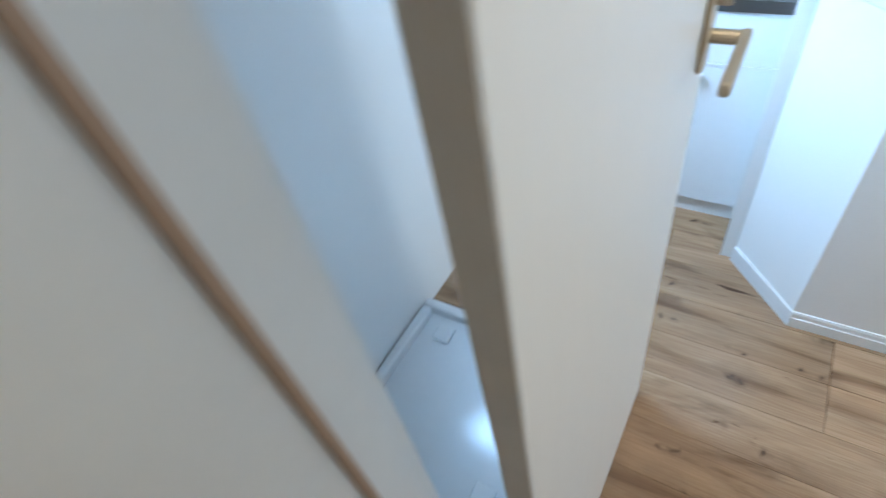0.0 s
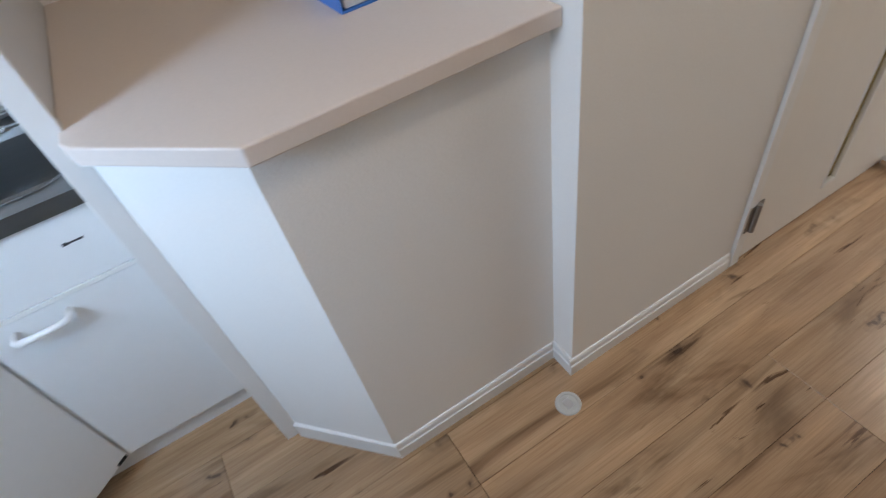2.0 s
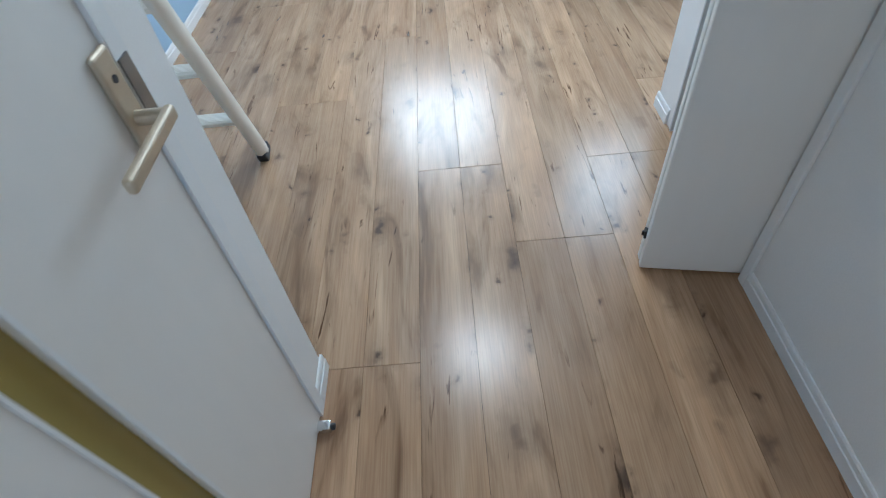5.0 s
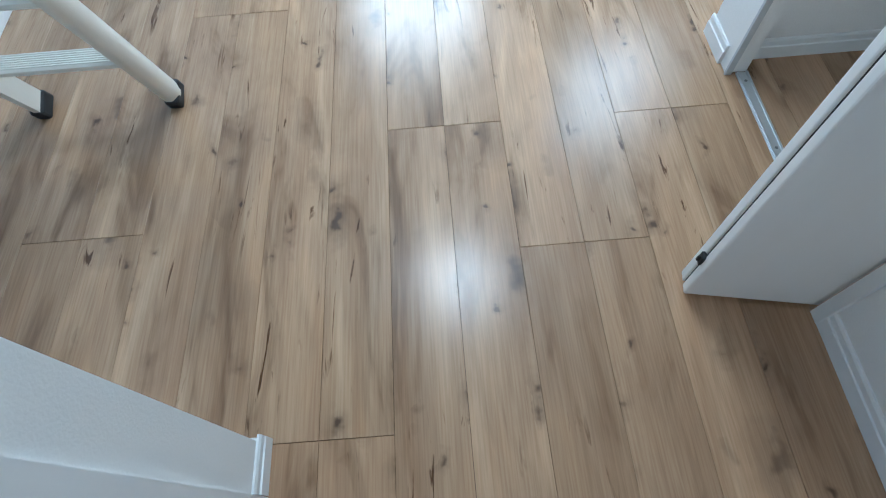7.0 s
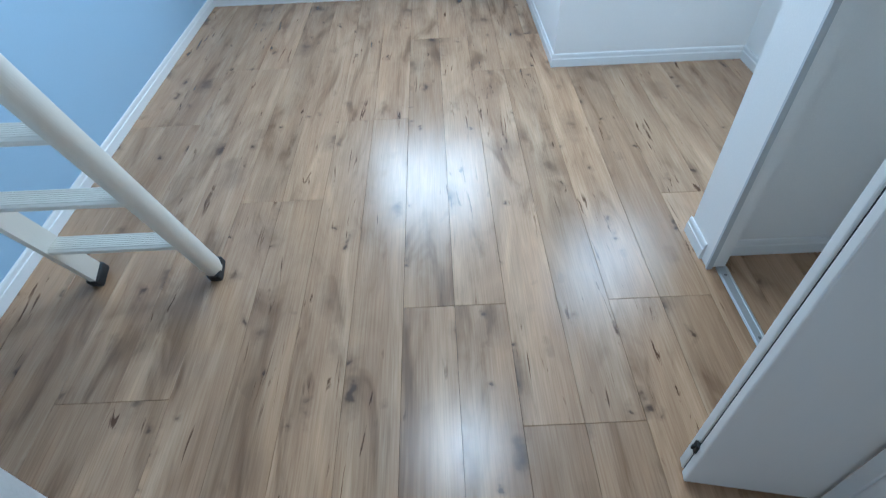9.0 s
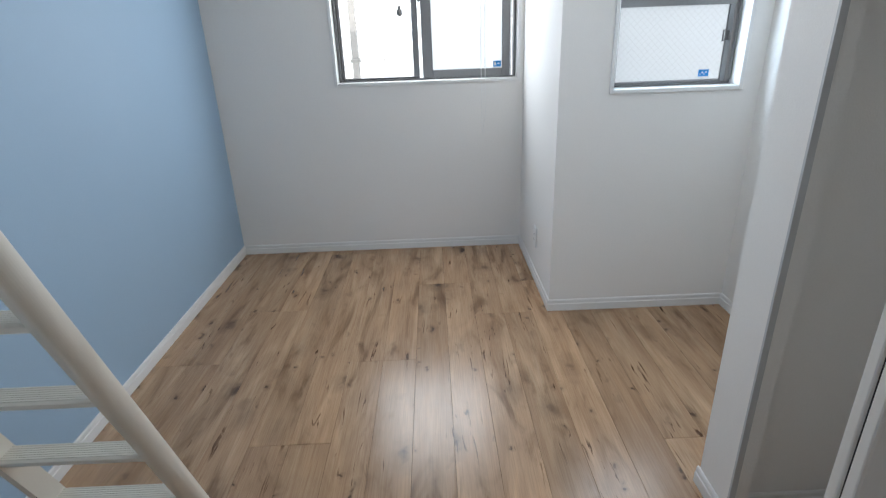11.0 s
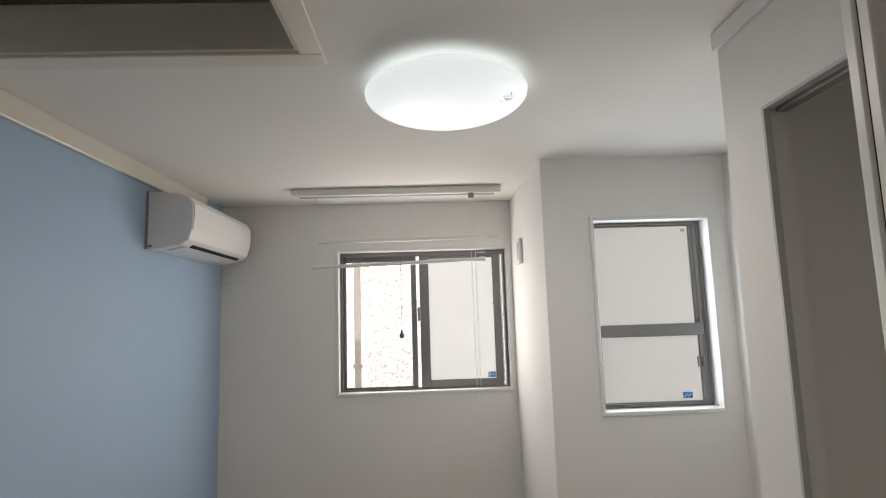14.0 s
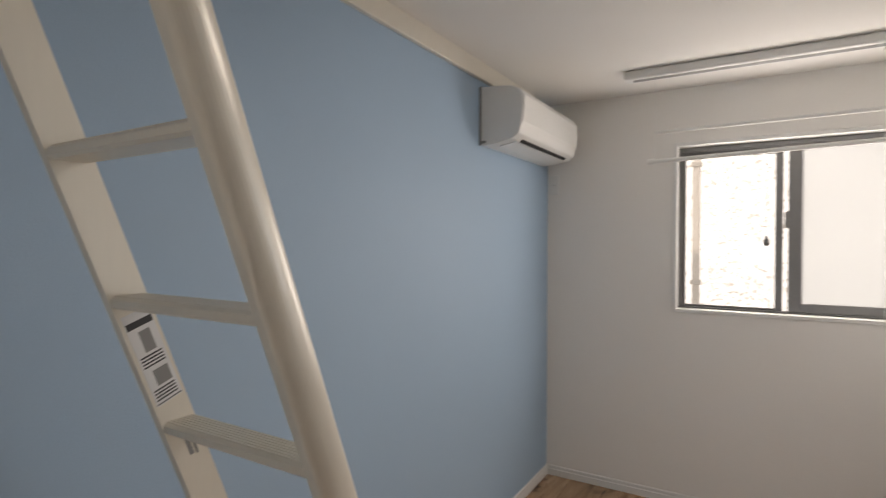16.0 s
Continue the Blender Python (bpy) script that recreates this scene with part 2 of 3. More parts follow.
    return bm


def lathe(profile, centre, n=48, flip=False):
    """Turn (radius, height) steps round an upright axis."""
    bm = bmesh.new()
    rings = []
    for r, h in profile:
        if r < 1e-5:
            rings.append([bm.verts.new((centre[0], centre[1], centre[2] + h))])
        else:
            rings.append([bm.verts.new((centre[0] + r * math.cos(2 * math.pi * k / n), centre[1] + r * math.sin(2 * math.pi * k / n), centre[2] + h)) for k in range(n)])
    for a, b in zip(rings, rings[1:]):
        for k in range(n):
            va = [a[k % len(a)], a[(k + 1) % len(a)]] if len(a) > 1 else [a[0]]
            vb = [b[(k + 1) % len(b)], b[k % len(b)]] if len(b) > 1 else [b[0]]
            bm.faces.new(va + vb)
    bmesh.ops.recalc_face_normals(bm, faces=bm.faces[:])
    return bm


def structure(name, bm, material, label, category):
    return tagged(obj(name, bm, material), label, category, kind="structure")


def boxes(*items):
    bm = bmesh.new()
    for lo, hi in items:
        add_box(bm, lo, hi)
    return bm


# ---- the plan ----
CE = 2.35          # ceiling
XL, XR = -.968, 1.865  # blue wall, alcove wall
YF, YA = 3.198, 2.226  # window wall, alcove window wall
XC = .949          # pier beside the window
XS = 1.189         # closet front
W1 = (-.206, .910, 1.110, 2.028)   # opening of the wide window
W2 = (1.193, 1.766, 1.119, 2.034)  # opening of the narrow window
T = .13

structure("ground", box((-40, -40, -.6), (40, 40, -.5)), grain(mat("bare_soil", (.16, .14, .12), .9), 8, .2, .3), "bare ground under and around the house", "ground")
structure("subfloor", box((-1.09, -3.09, -.12), (1.98, 3.32, -.022)), DARK, "dark subfloor below the oak boards", "floor")

# window wall with its opening
structure("wall_north", boxes(((XL - T, YF, 0), (W1[0], YF + T, CE)), ((W1[1], YF, 0), (XC + T, YF + T, CE)),
                              ((W1[0], YF, 0), (W1[1], YF + T, W1[2])), ((W1[0], YF, W1[3]), (W1[1], YF + T, CE))), PAPER, "white textured wallpaper wall round the sliding window", "wall")
structure("wall_pier", box((XC, YA + T, 0), (XC + T, YF, CE)), PAPER, "white wallpapered pier beside the window", "wall")
structure("wall_alcove", boxes(((XC, YA, 0), (W2[0], YA + T, CE)), ((W2[1], YA, 0), (XR + T, YA + T, CE)),
                               ((W2[0], YA, 0), (W2[1], YA + T, W2[2])), ((W2[0], YA, W2[3]), (W2[1], YA + T, CE))), PAPER, "white wallpapered wall round the narrow window", "wall")
structure("wall_east", box((XR, -.2, 0), (XR + T, YA, CE)), PAPER, "white wallpapered side wall of the alcove and closet", "wall")
structure("wall_west", box((XL - T, -.1, 0), (XL, YF, CE)), BLUE, "pale blue accent wallpaper wall", "wall")
structure("wall_partition_left", boxes(((XL, -.09, 0), (-.09, 0, CE)), ((-.09, -.092, 0), (0, 0, CE)), ((-.09, -.875, 2.03), (0, -.092, CE)), ((-.09, -1.455, 0), (0, -.875, CE))), PAPER, "white wallpapered corridor wall round the bathroom door", "wall")
structure("wall_counter_step", box((-.95, -1.455, 0), (-.09, -1.37, CE)), PAPER, "white wallpapered return wall beside the counter", "wall")
structure("wall_closet_side", box((XS + .058, .94, 0), (XR, 1.045, CE)), PAPER, "white wallpapered stub wall beside the closet", "wall")
structure("closet_jamb", box((XS, .888, 0), (XS + .058, 1.045, CE)), PAPER, "white papered jamb of the closet opening", "trim")
structure("closet_edge_strip", boxes(((XS - .003, .8795, .0), (XS + .014, .8875, 2.0745)), ((XS - .003, .192, 2.0665), (XS + .020, .8795, 2.0745))), grain(mat("grey_edge_strip", (.52, .53, .54), .4), 60, .04, .03), "grey edge strip of the closet opening", "trim")
structure("wall_closet_header", box((XS, .19, 2.075), (XS + .09, .888, CE)), PAPER, "white wall above the closet opening", "wall")
structure("closet_jamb_near", box((1.151, .160, 0), (1.1625, .190, 2.09), .002), TRIM, "white painted jamb strip beside the bifold door", "trim")
structure("wall_closet_back", box((1.25, .10, 0), (XR, .19, CE)), LOFT, "plain inner wall of the closet", "wall")
structure("wall_corridor_right", box((1.163, -1.5, 0), (1.25, .188, CE)), PAPER, "white wallpapered corridor wall", "wall")
structure("wall_washroom_front", boxes(((1.02, -1.55, 0), (1.163, -1.5, CE)), ((1.02, -3.0, 0), (1.16, -2.425, CE)), ((1.02, -2.425, 2.05), (1.16, -1.55, CE))), PAPER, "white wall round the washroom doorway", "wall")
structure("wall_washroom", boxes(((1.9, -3.1, 0), (2.0, -1.5, CE)), ((1.25, -1.5, 0), (1.9, -1.4, CE)), ((1.16, -3.1, 0), (1.9, -3.0, CE))), PAPER, "plain white washroom walls", "wall")
structure("wall_south", box((-1.08, -3.1, 0), (1.16, -3.0, CE)), PAPER, "white wall at the end of the kitchen aisle", "wall")
structure("wall_kitchen_back", box((-1.08, -3.0, 0), (-.95, -.09, CE)), PAPER, "white wall behind the kitchen and the counter", "wall")
structure("wall_kitchen_partition", box((-.95, -2.164, 0), (-.30, -2.14, CE)), PAPER, "thin white partition between kitchen and counter", "wall")

# ceiling with the loft opening
LX, LY0, LY1 = .03, .0, 1.105
structure("ceiling", boxes(((LX, -.09, CE), (XR + T, YF + T, CE + .1)), ((XL - T, LY1, CE), (LX, YF + T, CE + .1)), ((-1.1, -3.1, CE), (2.1, -.09, CE + .1)),
                           ((XL - T, -.09, CE), (LX, LY0, CE + .1))), CEIL, "off-white papered ceiling with a loft opening", "ceiling")
structure("loft_walls", boxes(((-1.2, -2.5, CE + .1), (-1.1, 1.7, 3.9)), ((2.0, -2.5, CE + .1), (2.1, 1.7, 3.9)), ((-1.2, 1.7, CE + .1), (2.1, 1.8, 3.9)),
                              ((-1.2, -2.6, CE + .1), (2.1, -2.5, 3.9))), LOFT, "pale walls of the dim loft", "wall")
structure("loft_ceiling", box((-1.2, -2.6, 3.9), (2.1, 1.8, 4.0)), LOFT, "pale loft ceiling", "ceiling")
bm = bmesh.new()
for lo, hi in (((XL, LY1, CE - .012), (LX + .066, LY1 + .072, CE + .004)), ((LX, -.0, CE - .012), (LX + .066, LY1, CE + .004)),
               ((LX - .012, LY0, CE - .004), (LX, LY1, CE + .14)), ((XL, LY1 - .012, CE - .004), (LX - .012, LY1, CE + .14))):
    add_box(bm, lo, hi, .003, 1)
structure("loft_trim", bm, CREAM, "cream trim round the loft opening", "trim")
structure("cornice_west", box((XL, 1.16, CE - .085), (XL + .022, 2.9, CE - .001), .004), CREAM, "cream cornice rail above the blue wall", "trim")
structure("cornice_west_inner", box((XL, 0.002, CE - .085), (XL + .022, 1.148, CE - .001), .004), CREAM, "cream cornice rail above the blue wall", "trim")
structure("cornice_closet", box((XS - .014, .0, CE - .05), (XS, 1.05, CE - .001), .003), TRIM, "white cornice rail above the closet", "trim")


def skirting(name, a, b, side, h=.062):
    """A baseboard from a to b along x or y on the floor; side points into the room."""
    (ax, ay), (bx, by) = a, b
    prof = [(0, 0), (.010, 0), (.010, h * .62), (.007, h * .66), (.007, h - .006), (.004, h), (0, h)]
    if abs(ax - bx) < 1e-6:
        pts = [(ax + side * d, z) for d, z in prof]
        bm = add_prism(bmesh.new(), pts, 1, ay, by)
    else:
        pts = [(ay + side * d, z) for d, z in prof]
        bm = add_prism(bmesh.new(), pts, 0, ax, bx)
    return structure(name, bm, TRIM, "narrow white moulded baseboard", "baseboard")


skirting("baseboard_1", (XL, .0), (XL, YF), 1)
skirting("baseboard_2", (XL + .011, YF), (XC - .011, YF), -1)
skirting("baseboard_3", (XC, YA), (XC, YF), -1)
skirting("baseboard_4", (XC - .010, YA), (XR - .011, YA), -1)
skirting("baseboard_5", (XR, 1.045), (XR, YA), -1)
skirting("baseboard_6", (XS + .001, 1.045), (XR - .011, 1.045), 1)
skirting("baseboard_7", (XS, .925), (XS, 1.055), -1)
skirting("baseboard_8", (0, -.092), (0, .012), 1)
skirting("baseboard_9", (XL + .011, 0), (0, 0), 1)
skirting("baseboard_10", (0, -1.465), (0, -.88), 1)
skirting("baseboard_11", (-.07, -1.455), (0, -1.455), -1)
skirting("baseboard_12", (1.163, -1.49), (1.163, .19), -1)
skirting("baseboard_13", (XS + .060, .94), (XR, .94), -1)
skirting("baseboard_14", (-.070, -1.94), (-.070, -1.466), 1)
skirting("baseboard_15", (XR, .2), (XR, .93), -1)

# neighbouring house outside; the daylight on its wall is painted as glow
structure("backdrop_neighbour", box((-1.3, 3.95, .4), (3.0, 4.05, 3.1)), STUCCO_GLOW, "glowing backdrop for the white rough stucco wall of the next house", "backdrop")
pipe = thing("downpipe", "beige square downpipe on the stucco wall outside", "downpipe", (0, 0, 0))
part("pipe", box((-.20, 3.90, .4), (-.15, 3.945, 3.1), .006), grain(mat("beige_pipe", (.74, .71, .67), .5), 30, .05, .05), pipe)
for z in (1.2, 2.0):
    part("bracket", box((-.21, 3.893, z), (-.14, 3.949, z + .03), .003), grain(mat("pipe_bracket", (.66, .64, .6), .5), 30, .05, .05), pipe)


# ---- windows ----
def ring(x0, x1, z0, z1, y0, y1, w, bevel=.002):
    """A rectangular frame of width w, its outer edge given."""
    bm = bmesh.new()
    add_box(bm, (x0, y0, z0), (x0 + w, y1, z1), bevel, 1)
    add_box(bm, (x1 - w, y0, z0), (x1, y1, z1), bevel, 1)
    add_box(bm, (x0 + w, y0, z0), (x1 - w, y1, z0 + w), bevel, 1)
    add_box(bm, (x0 + w, y0, z1 - w), (x1 - w, y1, z1), bevel, 1)
    return bm


def pane(x0, x1, z0, z1, y, material, parent):
    p = part("pane", box((x0, y, z0), (x1, y + .004, z1)), material, parent)
    p.visible_shadow = False
    return p


def sash_ring(x0, x1, z0, z1, y0, y1, left, right, low, high, bevel=.0025):
    """A sash whose four members differ in width."""
    bm = bmesh.new()
    add_box(bm, (x0, y0, z0), (x0 + left, y1, z1), bevel, 1)
    add_box(bm, (x1 - right, y0, z0), (x1, y1, z1), bevel, 1)
    add_box(bm, (x0 + left, y0, z0), (x1 - right, y1, z0 + low), bevel, 1)
    add_box(bm, (x0 + left, y0, z1 - high), (x1 - right, y1, z1), bevel, 1)
    return bm


x0, x1, z0, z1 = W1
win = thing("window_1", "bronze aluminium sliding window with one frosted pane", "window", kind="structure")
part("casing", ring(x0 - .018, x1 + .018, z0 - .018, z1 + .018, YF - .010, YF + .0645, .0205), TRIM, win, "white window casing")
part("outer_frame", sash_ring(x0 + .0028, x1 - .0028, z0 + .0028, z1 - .0028, YF + .065, YF + .129, .014, .014, .008, .026), SASH, win)
part("track", box((x0 + .018, YF + .068, z1 - .034), (x1 - .018, YF + .072, z1 - .029)), SASH, win)
part("sash", sash_ring(x0 + .017, .304, z0 + .011, z1 - .029, YF + .101, YF + .122, .018, .036, .010, .034), SASH, win, "clear outer sash")
part("sash", sash_ring(.326, x1 - .036, z0 + .011, z1 - .029, YF + .074, YF + .096, .062, .050, .046, .022), SASH, win, "frosted inner sash")
part("sash_line", box((x1 - .034, YF + .078, z0 + .012), (x1 - .028, YF + .084, z1 - .03)), ALU, win, "bright aluminium strip beside the sash")
pane(x0 + .034, .269, z0 + .020, z1 - .062, YF + .110, CLEAR, win)
pane(.386, x1 - .084, z0 + .055, z1 - .050, YF + .083, FROST, win)
part("latch", box((.309, YF + .060, 1.56), (.325, YF + .073, 1.65), .004), SASH, win)
part("latch_tab", prism([(x1 - .098, 1.665), (x1 - .086, 1.677), (x1 - .086, 1.653)], 1, YF + .064, YF + .0735), SASH, win)
part("sticker", box((x1 - .140, YF + .0805, z0 + .064), (x1 - .092, YF + .0825, z0 + .100)), STICK, win, "small blue sticker")
part("sticker_print", boxes(((x1 - .135, YF + .0795, z0 + .072), (x1 - .122, YF + .0803, z0 + .092)), ((x1 - .115, YF + .0795, z0 + .080), (x1 - .10, YF + .0803, z0 + .086))), SHEET, win)
part("maker_tag", box((x1 - .19, YF + .0635, z1 - .022), (x1 - .13, YF + .0648, z1 - .014)), SHEET, win, "pale paper tag")

x0, x1, z0, z1 = W2
win = thing("window_2", "bronze aluminium window with wired frosted glass", "window", kind="structure")
part("casing", ring(x0 - .016, x1 + .016, z0 - .018, z1 + .016, YA - .010, YA + .0795, .0185), TRIM, win, "white window casing")
part("outer_frame", sash_ring(x0 + .0028, x1 - .0028, z0 + .0028, z1 - .0028, YA + .08, YA + .129, .010, .012, .008, .008), SASH, win)
zm = 1.49
part("sash", sash_ring(x0 + .013, x1 - .024, zm - .028, z1 - .013, YA + .104, YA + .122, .024, .024, .02, .008), SASH, win)
part("sash", sash_ring(x0 + .013, x1 - .022, z0 + .011, zm + .024, YA + .086, YA + .103, .024, .026, .012, .02), SASH, win)
part("meeting_rail", box((x0 + .013, YA + .076, zm - .031), (x1 - .022, YA + .0855, zm + .030), .003), SASH, win)
part("rail_screw", lathe([(0, .002), (.004, .0015), (.005, 0), (0, 0)], (0, 0, 0), 10), SASH, win).matrix_local = pose(x1 - .10, YA + .0762, zm, 90, 0, 0)
part("guide_rail", box((x1 - .014, YA + .068, z0 + .02), (x1 - .004, YA + .0795, z1 - .14), .002), SASH, win, "dark guide rail on the frame")
pane(x0 + .034, x1 - .044, zm + .0, z1 - .022, YA + .112, FROST, win)
pane(x0 + .034, x1 - .046, z0 + .022, zm - .005, YA + .094, FROST, win)


def wires(x0, x1, z0, z1, y, step):
    """Crossing wires of wired glass, clipped to the pane."""
    bm = bmesh.new()
    hw = .0009
    w, h = x1 - x0, z1 - z0
    for s in (1, -1):
        k = -h
        while k < w:
            a, b = max(0, k), min(w, k + h)
            if b - a > .01:
                za, zb = (a - k, b - k)
                if s < 0:
                    za, zb = h - za, h - zb
                q = [(x0 + a - hw, y, z0 + za), (x0 + a + hw, y, z0 + za), (x0 + b + hw, y, z0 + zb), (x0 + b - hw, y, z0 + zb)]
                vs = [bm.verts.new(c) for c in q]
                bm.faces.new(vs)
            k += step
    return bm


WIRE = mat("thin_wire", (.42, .42, .42), .4, .6)
part("wire_mesh", wires(x0 + .036, x1 - .046, zm + .028, z1 - .024, YA + .110, .030), WIRE, win)
part("wire_mesh", wires(x0 + .036, x1 - .048, z0 + .024, zm - .03, YA + .0925, .030), WIRE, win)
part("latch", ring(x1 - .066, x1 - .034, 1.305, 1.355, YA + .076, YA + .086, .005), SASH, win, "small sash latch")
st_x = x1 - .148
part("sticker", box((st_x, YA + .0905, z0 + .036), (st_x + .048, YA + .0918, z0 + .066)), STICK, win, "small blue sticker")
part("sticker_print", boxes(*[((st_x + .006 + .009 * k, YA + .0899, z0 + .042 + .008 * (k % 2)), (st_x + .011 + .009 * k, YA + .0904, z0 + .049 + .008 * (k % 2))) for k in range(4)]), SHEET, win)
part("label_tag", box((x1 - .085, YA + .108, z1 - .050), (x1 - .062, YA + .1095, z1 - .038)), INKG, win)

# ---- main room: air conditioner, lamp, drying rack, plates ----
ac = thing("air_conditioner", "white wall-mounted air conditioner above the blue wall corner", "air conditioner", (XL, 2.66, 1.96))
ac.location = (0, 0, 0)
prof = [(XL + .002, 1.953), (-.90, 1.954), (-.80, 1.972), (-.764, 1.997), (-.750, 2.05), (-.744, 2.12), (-.747, 2.175), (-.768, 2.206), (-.815, 2.224), (XL + .002, 2.236)]
part("body", prism(prof, 1, 2.243, 3.085, .006), PLASTIC, ac)
part("front_panel", prism([(-.770, 1.996), (-.7465, 2.052), (-.7400, 2.12), (-.7428, 2.174), (-.765, 2.206), (-.769, 2.202), (-.749, 2.172), (-.746, 2.12), (-.7525, 2.055), (-.774, 1.999)], 1, 2.251, 3.077), PLASTIC, ac)
part("louver", prism([(-.885, 1.951), (-.800, 1.9655), (-.802, 1.9705), (-.887, 1.956)], 1, 2.30, 3.02), PLASTIC, ac)
part("outlet_slot", prism([(-.798, 1.9665), (-.783, 1.9770), (-.787, 1.9825), (-.802, 1.9720)], 1, 2.34, 2.99), DARK, ac, "dark air outlet slot")
part("back_plate", box((XL + .0005, 2.236, 1.953), (XL + .010, 2.2425, 2.234)), INKG, ac)
part("screw_cover", box((-.957, 2.2395, 1.962), (-.935, 2.2435, 1.974)), INKG, ac)
part("end_cap", prism([(-.93, 1.955), (-.79, 1.975), (-.768, 2.05), (-.764, 2.15), (-.80, 2.205), (-.93, 2.215)], 1, 3.0855, 3.098, .004), PLASTIC, ac)


def plate(name, label, lo, hi, axis, sign, holes):
    """A wall plate with a rim and sockets; axis is the wall's normal."""
    t = thing(name, label, "outlet")
    part("plate", box(lo, hi, .0035), PLASTIC, t)
    c = [(a + b) / 2 for a, b in zip(lo, hi)]
    out = hi[axis] if sign > 0 else lo[axis]
    u = 1 - axis
    for k in range(holes):
        zc = c[2] + (k - (holes - 1) / 2) * .034
        a, b = [0, 0, 0], [0, 0, 0]
        a[axis], b[axis] = sorted((out - sign * .002, out + sign * .0012))
        a[u], b[u] = c[u] - .012, c[u] + .012
        a[2], b[2] = zc - .013, zc + .013
        s = part("socket", box(a, b, .001, 1), PLASTIC, t)
        for d in (-.005, .005):
            a2, b2 = a[:], b[:]
            a2[axis], b2[axis] = sorted((out, out + sign * .0016))
            a2[u], b2[u] = c[u] + d - .0012, c[u] + d + .0012
            a2[2], b2[2] = zc - .005, zc + .005
            part("slot", box(a2, b2), INK, s)
    return t


plate("power_outlet", "white outlet plate below the air conditioner", (-.960, YF - .012, 1.785), (-.892, YF, 1.905), 1, -1, 1)
plate("power_outlet", "white outlet plate low on the pier", (XC - .010, 2.60, .205), (XC, 2.67, .325), 0, -1, 2)
vent = thing("wall_vent", "white square ventilation cover high on the pier", "vent")
part("cover", box((XC - .022, 2.80, 1.885), (XC, 2.95, 2.035), .006), PLASTIC, vent)
part("inner_cover", box((XC - .028, 2.825, 1.91), (XC - .021, 2.925, 2.01), .003), PLASTIC, vent)

LC = (.450, 1.340)
light = thing("ceiling_light", "round domed white ceiling light, switched on", "ceiling light")
part("base", lathe([(0, 0), (.20, 0), (.20, -.03), (.0, -.03)], (*LC, CE), 48), PLASTIC, light, smooth=False)
SHADE = mat("lamp_shade", (.85, .88, .9), .35)
_n, _l, _b = nodes(SHADE)
_b.inputs["Emission Color"].default_value = (.75, .90, 1, 1)
_b.inputs["Emission Strength"].default_value = .98
prof = [(.228, -.026), (.259, -.032), (.263, -.038)]
prof += [(.263 * math.cos(a), -.040 - .072 * math.sin(a)) for a in [k * math.pi / 24 for k in range(1, 12)]] + [(0, -.112)]
part("shade", lathe(prof, (*LC, CE), 64), SHADE, light, "glowing white acrylic dome", smooth=True)
bm = bmesh.new()
rng = random.Random(3)
for k in range(26):
    a, b = rng.uniform(0, .045), rng.uniform(0, .045)
    px, py = LC[0] + .165 + a, LC[1] - .11 + b
    r = math.hypot(px - LC[0], py - LC[1]) / .258
    zz = CE - .0415 - .072 * math.sqrt(max(0, 1 - r * r))
    add_box(bm, (px, py, zz), (px + .005, py + .004, zz + .002))
part("print", bm, INKG, light, "small grey printed marks")

rack = thing("drying_rack", "white ceiling drying rack with poles hanging on cords", "drying rack")
YR = 2.77
part("housing", box((-.40, YR - .045, CE - .045), (.83, YR + .045, CE), .012, 3), PLASTIC, rack)
part("housing_slot", box((-.36, YR - .018, CE - .0465), (.79, YR + .018, CE - .0445)), INKG, rack)
part("upper_pole", tube([(-.255, YR, 2.035), (.80, YR, 2.045)], .009), PLASTIC, rack)
part("lower_pole", tube([(-.275, YR, 1.890), (.70, YR, 1.915)], .011), PLASTIC, rack)
for x in (-.275, .70):
    zc = 1.89 + (x + .275) * .0256
    part("end_cap", tube([(x - .012, YR, zc), (x + .02, YR, zc)], .0145), PLASTIC, rack)
for x in (-.255, .665):
    part("cord", tube([(x, YR, CE - .045), (x, YR, 1.90)], .0016, 6), PLASTIC, rack)
part("hook", box((.70, YR - .01, 2.03), (.745, YR + .01, 2.07), .004), PLASTIC, rack)
part("cord", tube([(.635, YR - .03, CE - .04), (.64, YR - .03, 1.6), (.648, YR - .03, .86)], .0016, 6), PLASTIC, rack, "long pull cord")
part("cord", tube([(.66, YR - .03, CE - .04), (.662, YR - .03, 1.6), (.668, YR - .03, .95), (.648, YR - .03, .86)], .0016, 6), PLASTIC, rack, "long pull cord")
part("cord_clip", box((.632, YR - .037, CE - .075), (.665, YR - .023, CE - .045), .003), INKG, rack)
pull = thing("pull_cord", "thin cord with a small dark knob hanging at the window", "pull cord")
part("cord", tube([(.225, YR - .02, 1.905), (.225, YR - .02, 1.50)], .0013, 6), INKG, pull)
part("knob", lathe([(0, .03), (.006, .026), (.008, .014), (.014, .006), (.015, -.008), (.009, -.018), (0, -.02)], (.225, YR - .02, 1.49), 16), SASH, pull, smooth=True)


